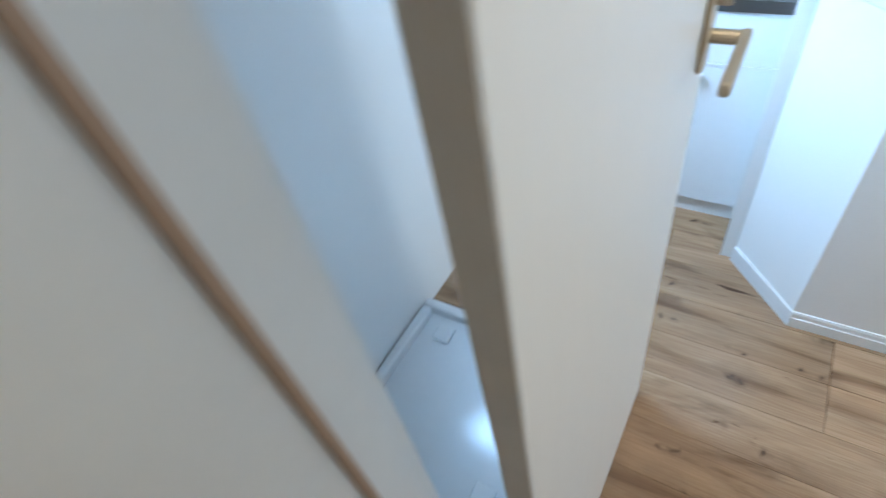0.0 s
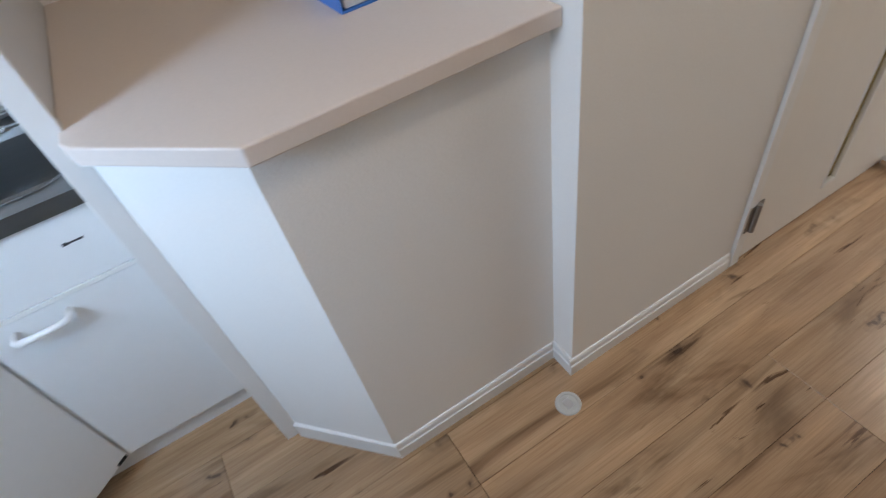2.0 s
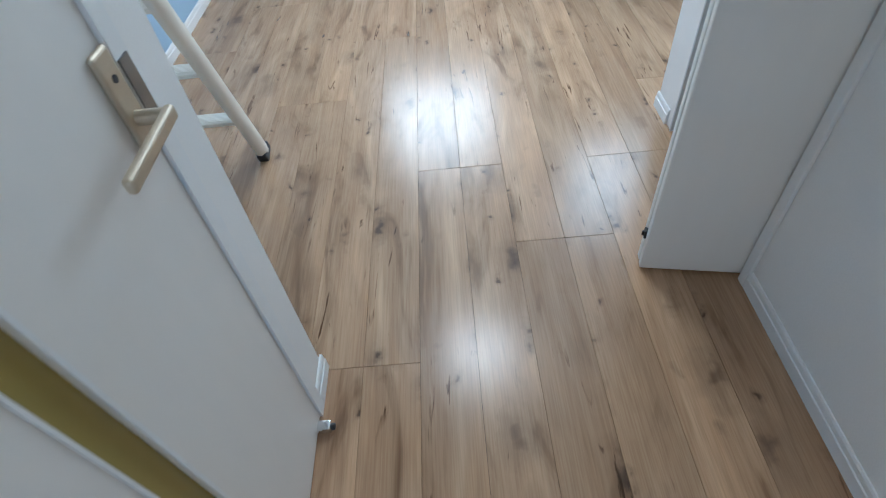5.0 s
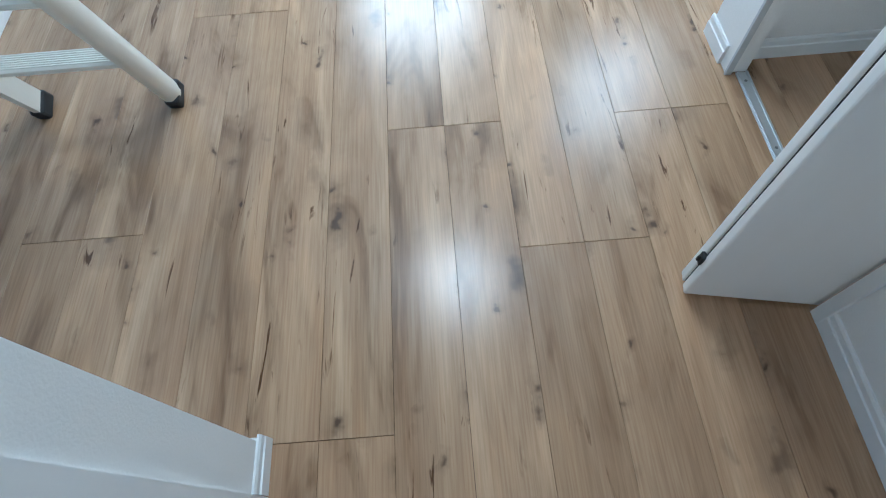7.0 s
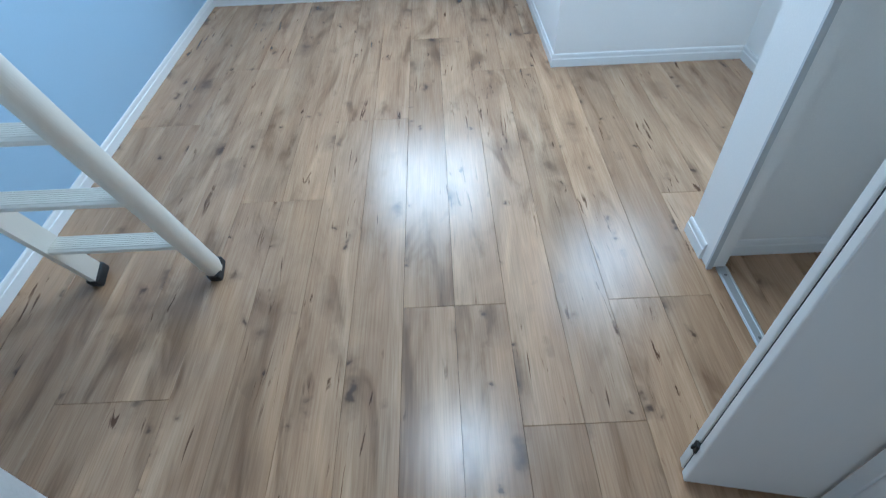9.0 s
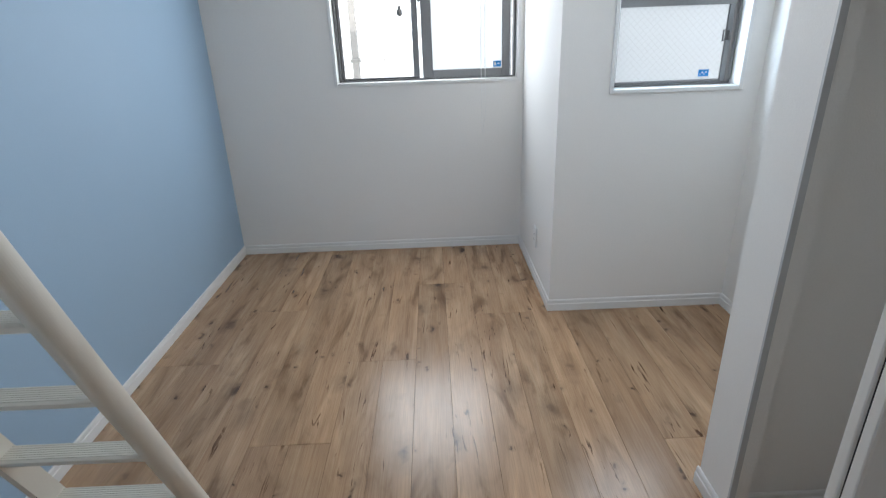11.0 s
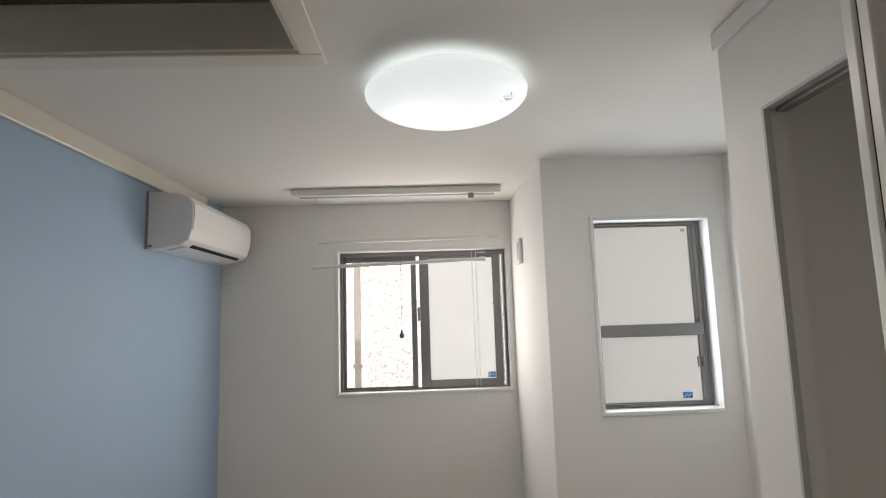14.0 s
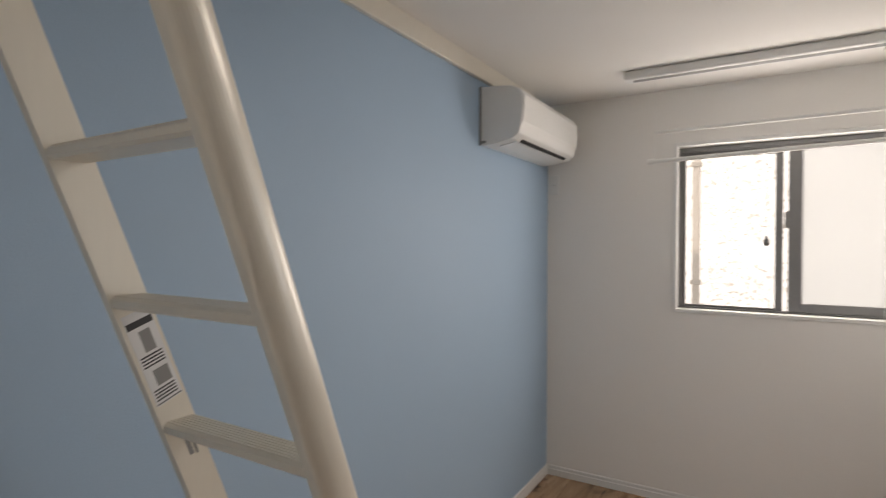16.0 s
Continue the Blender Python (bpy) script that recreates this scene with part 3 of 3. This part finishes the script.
# ---- ladder ----
def ladder():
    t = thing("loft_ladder", "cream aluminium ladder leaning up to the loft opening", "ladder")
    sl = .378
    y0 = .962

    def yz(z):
        return y0 - sl * z
    top = 2.62
    n = Vector((0, 1, sl)).normalized()   # faces the room
    for x, s in ((-.338, 1), (-.712, -1)):
        bm = bmesh.new()
        # a D-shaped rail: a flat inner face, a rounded outer one
        prof = [(-.013, -.031)] + [(.002 + .019 * math.cos(a), .032 * math.sin(a)) for a in [(k - 9) * math.pi / 18 for k in range(19)]] + [(-.013, .031)]
        for z in (.03, top):
            for a, b in prof:
                bm.verts.new((x + s * a, yz(z) + n.y * b, z + n.z * b))
        bm.verts.ensure_lookup_table()
        k = len(prof)
        for i in range(k):
            j = (i + 1) % k
            bm.faces.new((bm.verts[i], bm.verts[j], bm.verts[k + j], bm.verts[k + i]))
        bm.faces.new(bm.verts[:k])
        bm.faces.new(bm.verts[k:2 * k])
        bmesh.ops.recalc_face_normals(bm, faces=bm.faces[:])
        part("rail", bm, CREAM, t)
        f = bmesh.new()
        add_box(f, (x - .020, -.037, -.045), (x + .020, .037, .0), .008, 2)
        R = Matrix.Translation((0, yz(.046), .046)) @ Matrix.Rotation(math.atan(sl), 4, "X")
        bmesh.ops.transform(f, matrix=R, verts=f.verts[:])
        for v in f.verts:
            v.co.z = max(v.co.z, .0)
        part("rubber_foot", f, RUBBER, t, "black rubber foot")
    for i in range(10):
        z = .23 + .232 * i
        bm = bmesh.new()
        y = yz(z)
        top = []
        for k in range(7):
            yy = y - .025 + k * .0076
            top += [(yy, z + .0085), (yy + .001, z + .0108), (yy + .0042, z + .0108), (yy + .0052, z + .0085)]
        under = [(y + .029, z + .004), (y + .029, z - .006), (y + .024, z - .011), (y - .026, z - .011), (y - .031, z - .006), (y - .031, z + .004)]
        add_prism(bm, top + under, 0, -.701, -.349)
        r = part("rung", bm, CREAM, t)
        for x, s in ((-.322, 1), (-.728, -1)):
            part("rivet", lathe([(0, .004), (.004, .003), (.005, 0), (.0, 0)], (0, 0, 0), 10), CREAM, r).matrix_local = Matrix.Translation((x, y + .002, z)) @ Matrix.Rotation(s * math.pi / 2, 4, "Y")
    # warning label on the inner face of the far rail
    lx = -.712 + .0134
    along = Vector((0, -sl, 1)).normalized()

    def strip(name, a, b, w0, w1, h, material, label=""):
        bm = bmesh.new()
        o = Vector((lx, yz(1.16), 1.16))
        q = [o + along * a + n * w0, o + along * a + n * w1, o + along * b + n * w1, o + along * b + n * w0]
        vs = [bm.verts.new(c) for c in q] + [bm.verts.new(c + Vector((h, 0, 0))) for c in q]
        for f in ((0, 1, 2, 3), (7, 6, 5, 4), (0, 4, 5, 1), (1, 5, 6, 2), (2, 6, 7, 3), (3, 7, 4, 0)):
            bm.faces.new([vs[i] for i in f])
        bmesh.ops.recalc_face_normals(bm, faces=bm.faces[:])
        return part(name, bm, material, sheet if name != "warning_label" else t, label)
    sheet = None
    sheet = strip("warning_label", .05, .225, -.025, .025, .0006, SHEET, "white warning label with black print")
    strip("print_border", .052, .054, -.023, .023, .0009, INK)
    strip("print_heading", .198, .210, -.023, .023, .0009, INK)
    strip("print_picture", .150, .190, -.008, .012, .0009, INKG)
    strip("print_picture", .085, .115, -.010, .018, .0009, INKG)
    for a in (.142, .136, .130, .124, .077, .071, .065, .059):
        strip("print_line", a, a + .0028, -.021, .019, .0009, INK)
    strip("maker_print", -.07, -.035, -.004, .004, .0007, INKG)
    strip("maker_print", -.075, -.045, .008, .012, .0007, INKG)
    return t


ladder()

# ---- closet bifold door ----
bif = thing("bifold_door", "white bifold closet door folded open", "door")
for k, (ya, yb) in enumerate(((.196, .220), (.226, .250))):
    bm = box((.888, ya, .012), (1.168, yb, 2.05), .004)
    bmesh.ops.rotate(bm, verts=bm.verts[:], cent=(1.168, .2, 0), matrix=Matrix.Rotation(radians(-10.5), 3, "Z"))
    part("panel", bm, DOORW, bif)
# black sheet fills the gap between the panels as its shade
bm = box((.892, .2195, .02), (1.16, .2265, 2.04))
bmesh.ops.rotate(bm, verts=bm.verts[:], cent=(1.168, .2, 0), matrix=Matrix.Rotation(radians(-10.5), 3, "Z"))
part("gap_shade", bm, RUBBER, bif, "black sheet standing for the shade between the folded panels")
bm = bmesh.new()
add_box(bm, (.882, .214, .115), (.892, .232, .145), .002)
add_box(bm, (.876, .220, .122), (.884, .226, .138), .002)
bmesh.ops.rotate(bm, verts=bm.verts[:], cent=(1.168, .2, 0), matrix=Matrix.Rotation(radians(-10.5), 3, "Z"))
part("hinge", bm, BLACK, bif, "small dark hinge")
rail = thing("closet_floor_rail", "narrow aluminium rail on the floor of the closet opening", "rail")
bm = bmesh.new()
add_box(bm, (XS + .026, .30, 0), (XS + .062, .884, .004), .001, 1)
add_box(bm, (XS + .030, .30, .004), (XS + .034, .884, .007))
add_box(bm, (XS + .054, .30, .004), (XS + .058, .884, .007))
part("track", bm, ALU, rail)
for y in (.40, .62, .85):
    part("screw", lathe([(0, .0015), (.004, .001), (.0045, 0), (0, 0)], (XS + .044, y, .004), 10), STEEL, rail)
rail = thing("closet_top_rail", "aluminium track under the closet header", "rail")
part("track", box((XS + .026, .195, 2.058), (XS + .056, .878, 2.0745), .002), grain(mat("grey_track", (.30, .30, .29), .5, .3), 90, .05, .04), rail)

# ---- bathroom door with a narrow glass slit ----
door = thing("door_1", "closed off-white door with a narrow amber glass slit", "door", kind="structure")
bm = bmesh.new()
DY0, DY1, SY0, SY1 = -.835, -.130, -.503, -.440
add_box(bm, (-.034, DY0, .008), (.004, SY0, 2.0))
add_box(bm, (-.034, SY1, .008), (.004, DY1, 2.0))
add_box(bm, (-.034, SY0, .008), (.004, SY1, .085))
add_box(bm, (-.034, SY0, 1.85), (.004, SY1, 2.0))
part("leaf", bm, DOORW, door)
part("glass_slit", box((-.018, SY0, .085), (-.008, SY1, 1.85)), AMBER, door, "narrow amber glass slit")
part("slit_trim", boxes(((-.007, SY0 + .0005, .085), (.006, SY0 + .006, 1.85)), ((-.007, SY1 - .006, .085), (.006, SY1 - .0005, 1.85)), ((-.007, SY0 + .006, .0855), (.007, SY1 - .006, .10))), TRIM, door)
part("door_frame", boxes(((-.06, -.872, 0), (.010, -.838, 2.03)), ((-.06, -.128, 0), (.010, -.094, 2.03)), ((-.06, -.838, 2.002), (.010, -.128, 2.03))), TRIM, door, "white door frame")
for z in (.13, 1.75):
    h = part("hinge", tube([(.014, -.836, z), (.014, -.836, z + .10)], .008, 12), STEEL, door, "steel hinge")
    part("hinge_leaf", boxes(((.0045, -.833, z + .004), (.0075, -.806, z + .096)), ((.0105, -.862, z + .004), (.0125, -.842, z + .096))), STEEL, h)
ly, lz = -.152, .890
bar = tube([(.004, ly, lz), (.030, ly, lz), (.052, ly, lz)], .0098, 18)
add_box(bar, (.045, ly - .135, lz - .0095), (.058, ly + .010, lz + .0105), .005, 3)
hd = part("handle", bar, BRASS, door, "champagne metal lever")
part("backplate", box((.004, ly - .020, lz - .048), (.013, ly + .020, lz + .086), .005, 3), BRASS, hd)
part("keyhole", tube([(.0125, ly, lz + .052), (.0142, ly, lz + .052)], .005, 12), INK, hd)
part("latch_plate", boxes(((.010, -.126, .86), (.0125, -.102, .95))), STEEL, door)
dst = thing("door_stop", "small chrome door catch at the foot of the door", "door stop")
part("body", box((.006, -.178, .006), (.040, -.152, .032), .005), CHROME, dst)
part("rubber_tip", lathe([(0, .010), (.008, .008), (.009, 0), (0, 0)], (.0, 0, 0), 12), RUBBER, dst).matrix_local = pose(.040, -.165, .019, 0, 90, 0)

sw = thing("light_switch", "white light switch plate on the corridor wall", "light switch")
part("plate", box((0, -1.345, 1.085), (.009, -1.275, 1.205), .0035), PLASTIC, sw)
part("rocker", box((.006, -1.333, 1.118), (.0125, -1.287, 1.172), .002), PLASTIC, sw)

# floor hatch cap
cap = thing("floor_access_cap", "round pale grey access cap set in the floor", "floor cap")
part("ring", lathe([(0, .0012), (.024, .0012), (.025, .003), (.031, .003), (.033, 0), (0, 0)], (.065, -1.522, 0), 32), grain(mat("grey_plastic", (.5, .5, .48), .4), 60, .04, .03), cap)
part("cap_slot", boxes(((.052, -1.532, .0012), (.078, -1.512, .0026))), ALU, cap)

# ---- bar counter ----
cw = thing("counter_wall", "low white wallpapered counter wall with a chamfered end", "counter", kind="structure")
A, B, C, D = (-.070, -1.455), (-.070, -1.941), (-.275, -2.128), (-.36, -2.139)
part("wall_panel", prism([A, B, C, D, (-.95, -2.139), (-.95, -1.455)], 2, 0, .912), PAPER, cw)
d = Vector((C[0] - B[0], C[1] - B[1])).normalized()
nrm = Vector((-d.y, d.x))
if nrm.x < 0:
    nrm = -nrm
part("chamfer_baseboard", prism([(B[0] + .010, B[1]), (C[0] + nrm.x * .010, C[1] + nrm.y * .010), C, B], 2, 0, .062), TRIM, cw)
ctop = thing("counter_top", "pale beige laminate counter top with a chamfered corner", "counter top")
part("slab", prism([(-.040, -1.457), (-.040, -1.94), (-.222, -2.128), (-.245, -2.1385), (-.949, -2.1385), (-.949, -1.457)], 2, .915, .945, .003), COUNTER, ctop)
part("shadow_gap", prism([(-.058, -1.457), (-.058, -1.938), (-.228, -2.13), (-.25, -2.137), (-.9, -2.137), (-.9, -1.457)], 2, .9123, .9148), PAPER, ctop)
structure("partition_edge", box((-.30, -2.168, 0), (-.279, -2.1295, CE), .002), TRIM, "white edge strip on the thin partition", "trim")

bd = thing("binder", "thick blue ring binder with printed sheets on top, on the counter", "binder")
bm = box((0, 0, .0), (.30, .24, .004), .001, 1)
part("cover", bm, BINDER, bd)
part("pages", box((.008, .006, .0045), (.294, .232, .050), .001, 1), SHEET, bd, "stack of white pages")
part("top_cover", box((0, 0, .0505), (.30, .24, .0545), .001, 1), BINDER, bd)
part("spine", box((0, -.0045, 0), (.30, -.0005, .0545), .001, 1), BINDER, bd)
sh = part("leaflet", box((.03, .012, .055), (.285, .215, .0565)), SHEET, bd, "printed leaflet")
part("leaflet_picture", boxes(((.06, .10, .0566), (.15, .19, .057)), ((.17, .03, .0566), (.25, .07, .057))), PALE, sh)
part("leaflet_photo", box((.19, .13, .0566), (.235, .18, .057)), INK, sh)
sh = part("leaflet", box((.02, .005, .0572), (.20, .12, .0582)), SHEET, bd, "printed leaflet")
part("print_line", boxes(*[((.03, .02 + .013 * k, .0583), (.18 - .02 * (k % 3), .025 + .013 * k, .0586)) for k in range(6)]), INKG, sh)
bd.matrix_world = pose(-.595, -1.70, .945, 0, 0, 2)

# ---- kitchen unit ----
KX, KY0, KY1 = -.44, -2.998, -2.166
kit = thing("kitchen_unit", "white compact kitchen base unit with one door ajar", "kitchen cabinet")
CT = .79
part("kick", box((-.90, KY0, 0), (KX - .028, KY1, .075)), CABIN, kit, "recessed white plinth")
part("side_panel", box((-.945, KY1 - .018, .075), (KX - .02, KY1, CT - .04)), CABIN, kit)
part("side_panel", box((-.945, KY0, .075), (KX - .02, KY0 + .018, CT - .04)), CABIN, kit)
part("divider", box((-.945, -2.535, .075), (KX - .02, -2.517, CT - .14)), CABIN, kit)
part("bottom", box((-.945, KY0 + .018, .075), (KX - .02, -2.535, .093)), CABIN, kit)
part("bottom", box((-.945, -2.517, .075), (KX - .02, KY1 - .018, .093)), CABIN, kit)
part("back", box((-.949, KY0 + .018, .093), (-.9455, KY1 - .018, CT - .04)), CABIN, kit)
fr = part("front_rail", box((KX - .02, KY0, .602), (KX, KY1, CT - .032), .002), CABIN, kit)
part("rail_print", boxes(((KX, -2.285, .69), (KX + .0006, -2.25, .694)), ((KX, -2.287, .689), (KX + .0006, -2.278, .696))), INK, fr)
part("gas_knob_window", box((KX, -2.86, .66), (KX + .0015, -2.80, .69)), INK, fr)
part("door_edge_trim", box((KX - .018, -2.515, .592), (KX + .003, KY1 - .001, .601)), PLASTIC, kit)
cd = part("cabinet_door", box((KX - .018, -2.516, .080), (KX, KY1 - .001, .591), .003), CABIN, kit, "closed white cabinet door")
part("pull_handle", tube([(KX - .002, -2.460, .560), (KX + .022, -2.460, .560), (KX + .032, -2.452, .560), (KX + .034, -2.430, .560), (KX + .034, -2.390, .560), (KX + .032, -2.368, .560), (KX + .022, -2.360, .560), (KX - .002, -2.360, .560)], .0075, 12), PLASTIC, cd, smooth=True)
# the door that stands ajar, turned about its hinge side
od = part("cabinet_door", box((-.018, -.46, .080), (0, 0, .591), .003), CABIN, kit, "white cabinet door standing ajar")
od.matrix_local = pose(KX + .002, -2.521, 0, 0, 0, 38)
for z in (.11, .54):
    part("hinge", box((-.05, -.03, z), (-.019, -.004, z + .03), .003), STEEL, od)
part("door_edge", box((-.0185, -.4595, .5915), (.0005, -.0005, .5945)), PLASTIC, od)
part("maker_mark", box((0, -.085, .552), (.0008, -.040, .560)), INKG, od)
part("hinge_cup", box((-.05, -.03, .085), (.004, -.002, .092)), BLACK, od)

# steel top with a sunken bowl
st = thing("sink_top", "brushed stainless steel sink top with a deep bowl", "sink")


def rounded(x0, x1, y0, y1, r, n=6):
    out = []
    for cx, cy, a0 in ((x1 - r, y1 - r, 0), (x0 + r, y1 - r, 90), (x0 + r, y0 + r, 180), (x1 - r, y0 + r, 270)):
        for k in range(n + 1):
            a = radians(a0 + 90 * k / n)
            out.append((cx + r * math.cos(a), cy + r * math.sin(a)))
    return out


def sink():
    bm = bmesh.new()
    bx0, bx1, by0, by1 = -.80, -.475, -2.555, -2.190
    outer = [(KX + .012, KY1 + .0), (-.935, KY1 + .0), (-.935, KY0), (KX + .012, KY0)]
    loops = []
    for r0, z, inset in ((.085, CT, 0), (.083, CT - .004, .004), (.078, CT - .02, .010), (.07, CT - .13, .024), (.05, CT - .155, .05)):
        loops.append([bm.verts.new((x, y, z)) for x, y in rounded(bx0 + inset, bx1 - inset, by0 + inset, by1 - inset, r0)])
    n = len(loops[0])
    for a, b in zip(loops, loops[1:]):
        for k in range(n):
            bm.faces.new((a[k], a[(k + 1) % n], b[(k + 1) % n], b[k]))
    bm.faces.new(loops[-1])
    o = [bm.verts.new((x, y, CT)) for x, y in outer]
    lo = [bm.verts.new((x, y, CT - .032)) for x, y in outer]
    q = n // 4
    for c in range(4):
        a = loops[0][c * q:(c + 1) * q]
        nxt = loops[0][((c + 1) * q) % n]
        for u, v in zip(a, a[1:]):
            bm.faces.new((o[c], v, u))
        bm.faces.new((o[c], o[(c + 1) % 4], nxt, a[-1]))
        bm.faces.new((o[c], lo[c], lo[(c + 1) % 4], o[(c + 1) % 4]))
    bmesh.ops.recalc_face_normals(bm, faces=bm.faces[:])
    return bm


part("basin", sink(), STEEL, st, smooth=False)
part("rim", tube([(x, y, CT + .001) for x, y in rounded(-.80, -.475, -2.555, -2.190, .085)] + [(-.475, -2.275, CT + .001)], .003, 8), STEEL, st)
part("back_rail", prism([(-.949, CT), (-.915, CT), (-.922, CT + .05), (-.949, CT + .055)], 1, KY0, KY1), STEEL, st)
part("drain", lathe([(0, .004), (.03, .004), (.045, .002), (.05, 0), (0, 0)], (-.64, -2.37, CT - .155), 24), CHROME, st)
part("basin_label", box((-.812, -2.425, CT + .001), (-.780, -2.325, CT + .002)), SHEET, st, "paper label on the rim")
part("label_print", box((-.802, -2.41, CT + .002), (-.790, -2.345, CT + .0026)), INKG, st)

fc = thing("faucet", "chrome two-handle faucet with white knobs behind the sink", "faucet")
fx, fy = -.865, -2.375
part("base_bar", box((fx - .022, fy - .085, CT), (fx + .022, fy + .085, CT + .034), .012, 3), CHROME, fc)
pts = [(fx, fy, CT + .03), (fx, fy, CT + .10)] + [(fx + .05 - .05 * math.cos(a), fy, CT + .10 + .045 * math.sin(a)) for a in [k * math.pi / 8 for k in range(1, 9)]] + [(fx + .10, fy, CT + .085)]
part("spout", tube(pts, .010, 12), CHROME, fc, smooth=True)
for s in (-1, 1):
    part("knob", lathe([(0, .075), (.020, .073), (.024, .065), (.025, .02), (.018, .012), (.012, 0), (0, 0)], (fx, fy + s * .068, CT + .03), 24), PLASTIC, fc, "white plastic knob", smooth=False)

hob = thing("gas_hob", "white enamel single-burner gas hob with black pan support", "gas hob")
part("hob_body", box((-.85, -2.975, CT + .004), (-.46, -2.600, CT + .03), .018, 3), ENAMEL, hob)
bc = (-.67, -2.765)
part("burner", lathe([(0, .028), (.03, .028), (.04, .02), (.055, .012), (.07, 0), (0, 0)], (*bc, CT + .03), 32), BLACK, hob)
sup = part("pan_support", tube([(bc[0] + .11 * math.cos(a), bc[1] + .11 * math.sin(a), CT + .045) for a in [k * math.pi / 12 for k in range(25)]], .005, 8), BLACK, hob)
for k in range(4):
    a = k * math.pi / 2 + .5
    c, s = math.cos(a), math.sin(a)
    part("prong", tube([(bc[0] + .125 * c, bc[1] + .125 * s, CT + .031), (bc[0] + .115 * c, bc[1] + .115 * s, CT + .06), (bc[0] + .04 * c, bc[1] + .04 * s, CT + .064)], .005, 8), BLACK, sup)
part("hob_knob", lathe([(0, .03), (.022, .028), (.026, .004), (.03, 0), (0, 0)], (-.505, -2.67, CT + .03), 24), PLASTIC, hob)
for x in (-.50, -.64):
    part("hob_print", box((x, -2.634, CT + .0302), (x + .014, -2.62, CT + .0308)), INKG, hob)
spl = thing("backsplash", "shiny stainless steel backsplash behind the hob", "backsplash")
part("sheet", box((-.9495, KY0, CT + .056), (-.944, -2.545, 1.6), .001, 1), PANEL, spl)
part("edge_trim", box((-.9495, -2.5448, CT + .056), (-.941, -2.538, 1.6), .001, 1), ALU, spl)

# ---- washroom door, open across the aisle ----
wd = thing("door_2", "open off-white washroom door with a champagne lever", "door", kind="structure")
FY = -2.265
part("leaf", box((.330, FY - .036, .010), (.985, FY, 2.02), .003), DOORW, wd)
part("edge_band", box((.9852, FY - .034, .012), (.9862, FY - .002, 2.018)), grain(mat("edge_band", (.66, .59, .50), .5), 30, .05, .04), wd, "taupe door edge")
hx, hz = .389, 1.092
bar = tube([(hx, FY + .004, hz), (hx, FY + .030, hz), (hx, FY + .052, hz)], .0098, 18)
add_box(bar, (hx - .010, FY + .044, hz - .0095), (hx + .135, FY + .058, hz + .0105), .005, 3)
lv = part("lever", bar, BRASS, wd, "champagne metal lever")
part("backplate", box((hx - .023, FY, hz - .048), (hx + .023, FY + .009, hz + .086), .0055, 3), BRASS, lv)
part("thumb_turn", tube([(hx, FY + .006, hz + .052), (hx, FY + .020, hz + .052)], .0105, 18), BRASS, lv)
part("thumb_grip", box((hx - .004, FY + .0195, hz + .041), (hx + .004, FY + .028, hz + .063), .003), BRASS, lv)
part("door_frame", boxes(((1.018, -2.425, 0), (1.42, -2.39, 2.05)), ((1.018, -1.587, 0), (1.162, -1.552, 2.05)), ((1.018, -2.39, 2.022), (1.162, -1.587, 2.05))), TRIM, wd, "white door frame")
# narrow brown strip up the jamb
part("jamb_line", box((1.070, -2.39, 0), (1.080, -2.380, 2.02), .003), grain(mat("brown_line", (.40, .27, .18), .6), 60, .06, .1), wd, "narrow brown line along the jamb")
part("casing", boxes(((1.006, -2.46, 0), (1.0175, -2.392, 2.09)), ((1.006, -1.585, 0), (1.0175, -1.52, 2.09))), TRIM, wd)
pan = thing("washing_machine_pan", "glossy white plastic washing machine pan on the floor", "pan")
bm = bmesh.new()
add_box(bm, (.30, -2.995, 0), (.925, -2.41, .012), .004)
part("tray", bm, ENAMEL, pan)
for lo, hi in (((.30, -2.995, .006), (.335, -2.41, .05)), ((.89, -2.995, .006), (.925, -2.41, .05)), ((.335, -2.995, .006), (.89, -2.96, .05)), ((.335, -2.445, .006), (.89, -2.41, .05))):
    part("rim", box(lo, hi, .01, 3), ENAMEL, pan)
for x in (.40, .80):
    for y in (-2.88, -2.53):
        part("corner_block", box((x - .03, y - .03, .012), (x + .03, y + .03, .03), .006), ENAMEL, pan)

# ---- oak floor boards, laid along the room ----
floor = thing("floor", "light oak strip floor with dark knots and fine joints", "floor", kind="structure")


def strip_mesh(length):
    bm = box((-.07535, 0, -.020), (.07535, length, 0))
    top = [e for e in bm.edges if all(v.co.z > -.001 for v in e.verts)]
    bmesh.ops.bevel(bm, geom=top, offset=.0005, segments=1, affect="EDGES")
    me = bpy.data.meshes.new("strip")
    bm.to_mesh(me)
    bm.free()
    me.materials.append(OAK)
    return me


LEN = 1.818
cut = {}
joints = {-3: 1.846, -2: .516, -1: 1.300, 0: .002, 1: .783, 2: .400, 3: .781}
rng = random.Random(11)
for c in range(-4, 7):
    start = joints.get(c, rng.choice((.1, .4, .62, .95, 1.25, 1.5))) - 4 * LEN
    for half in (0, 1):
        xs = -.0485 + .303 * c + .1515 * half + .0755
        if not -1.06 < xs < 1.93:
            continue
        end = 3.22 if xs < 1.06 else 2.26
        for k in range(8):
            lo, hi = max(start + k * LEN, -3.04), min(start + (k + 1) * LEN, end)
            if hi - lo < .02:
                continue
            key = round(hi - lo, 3)
            if key not in cut:
                cut[key] = strip_mesh(key - .0014)
            s = new("plank", cut[key])
            s.parent = floor
            s.location = (xs, lo, 0)
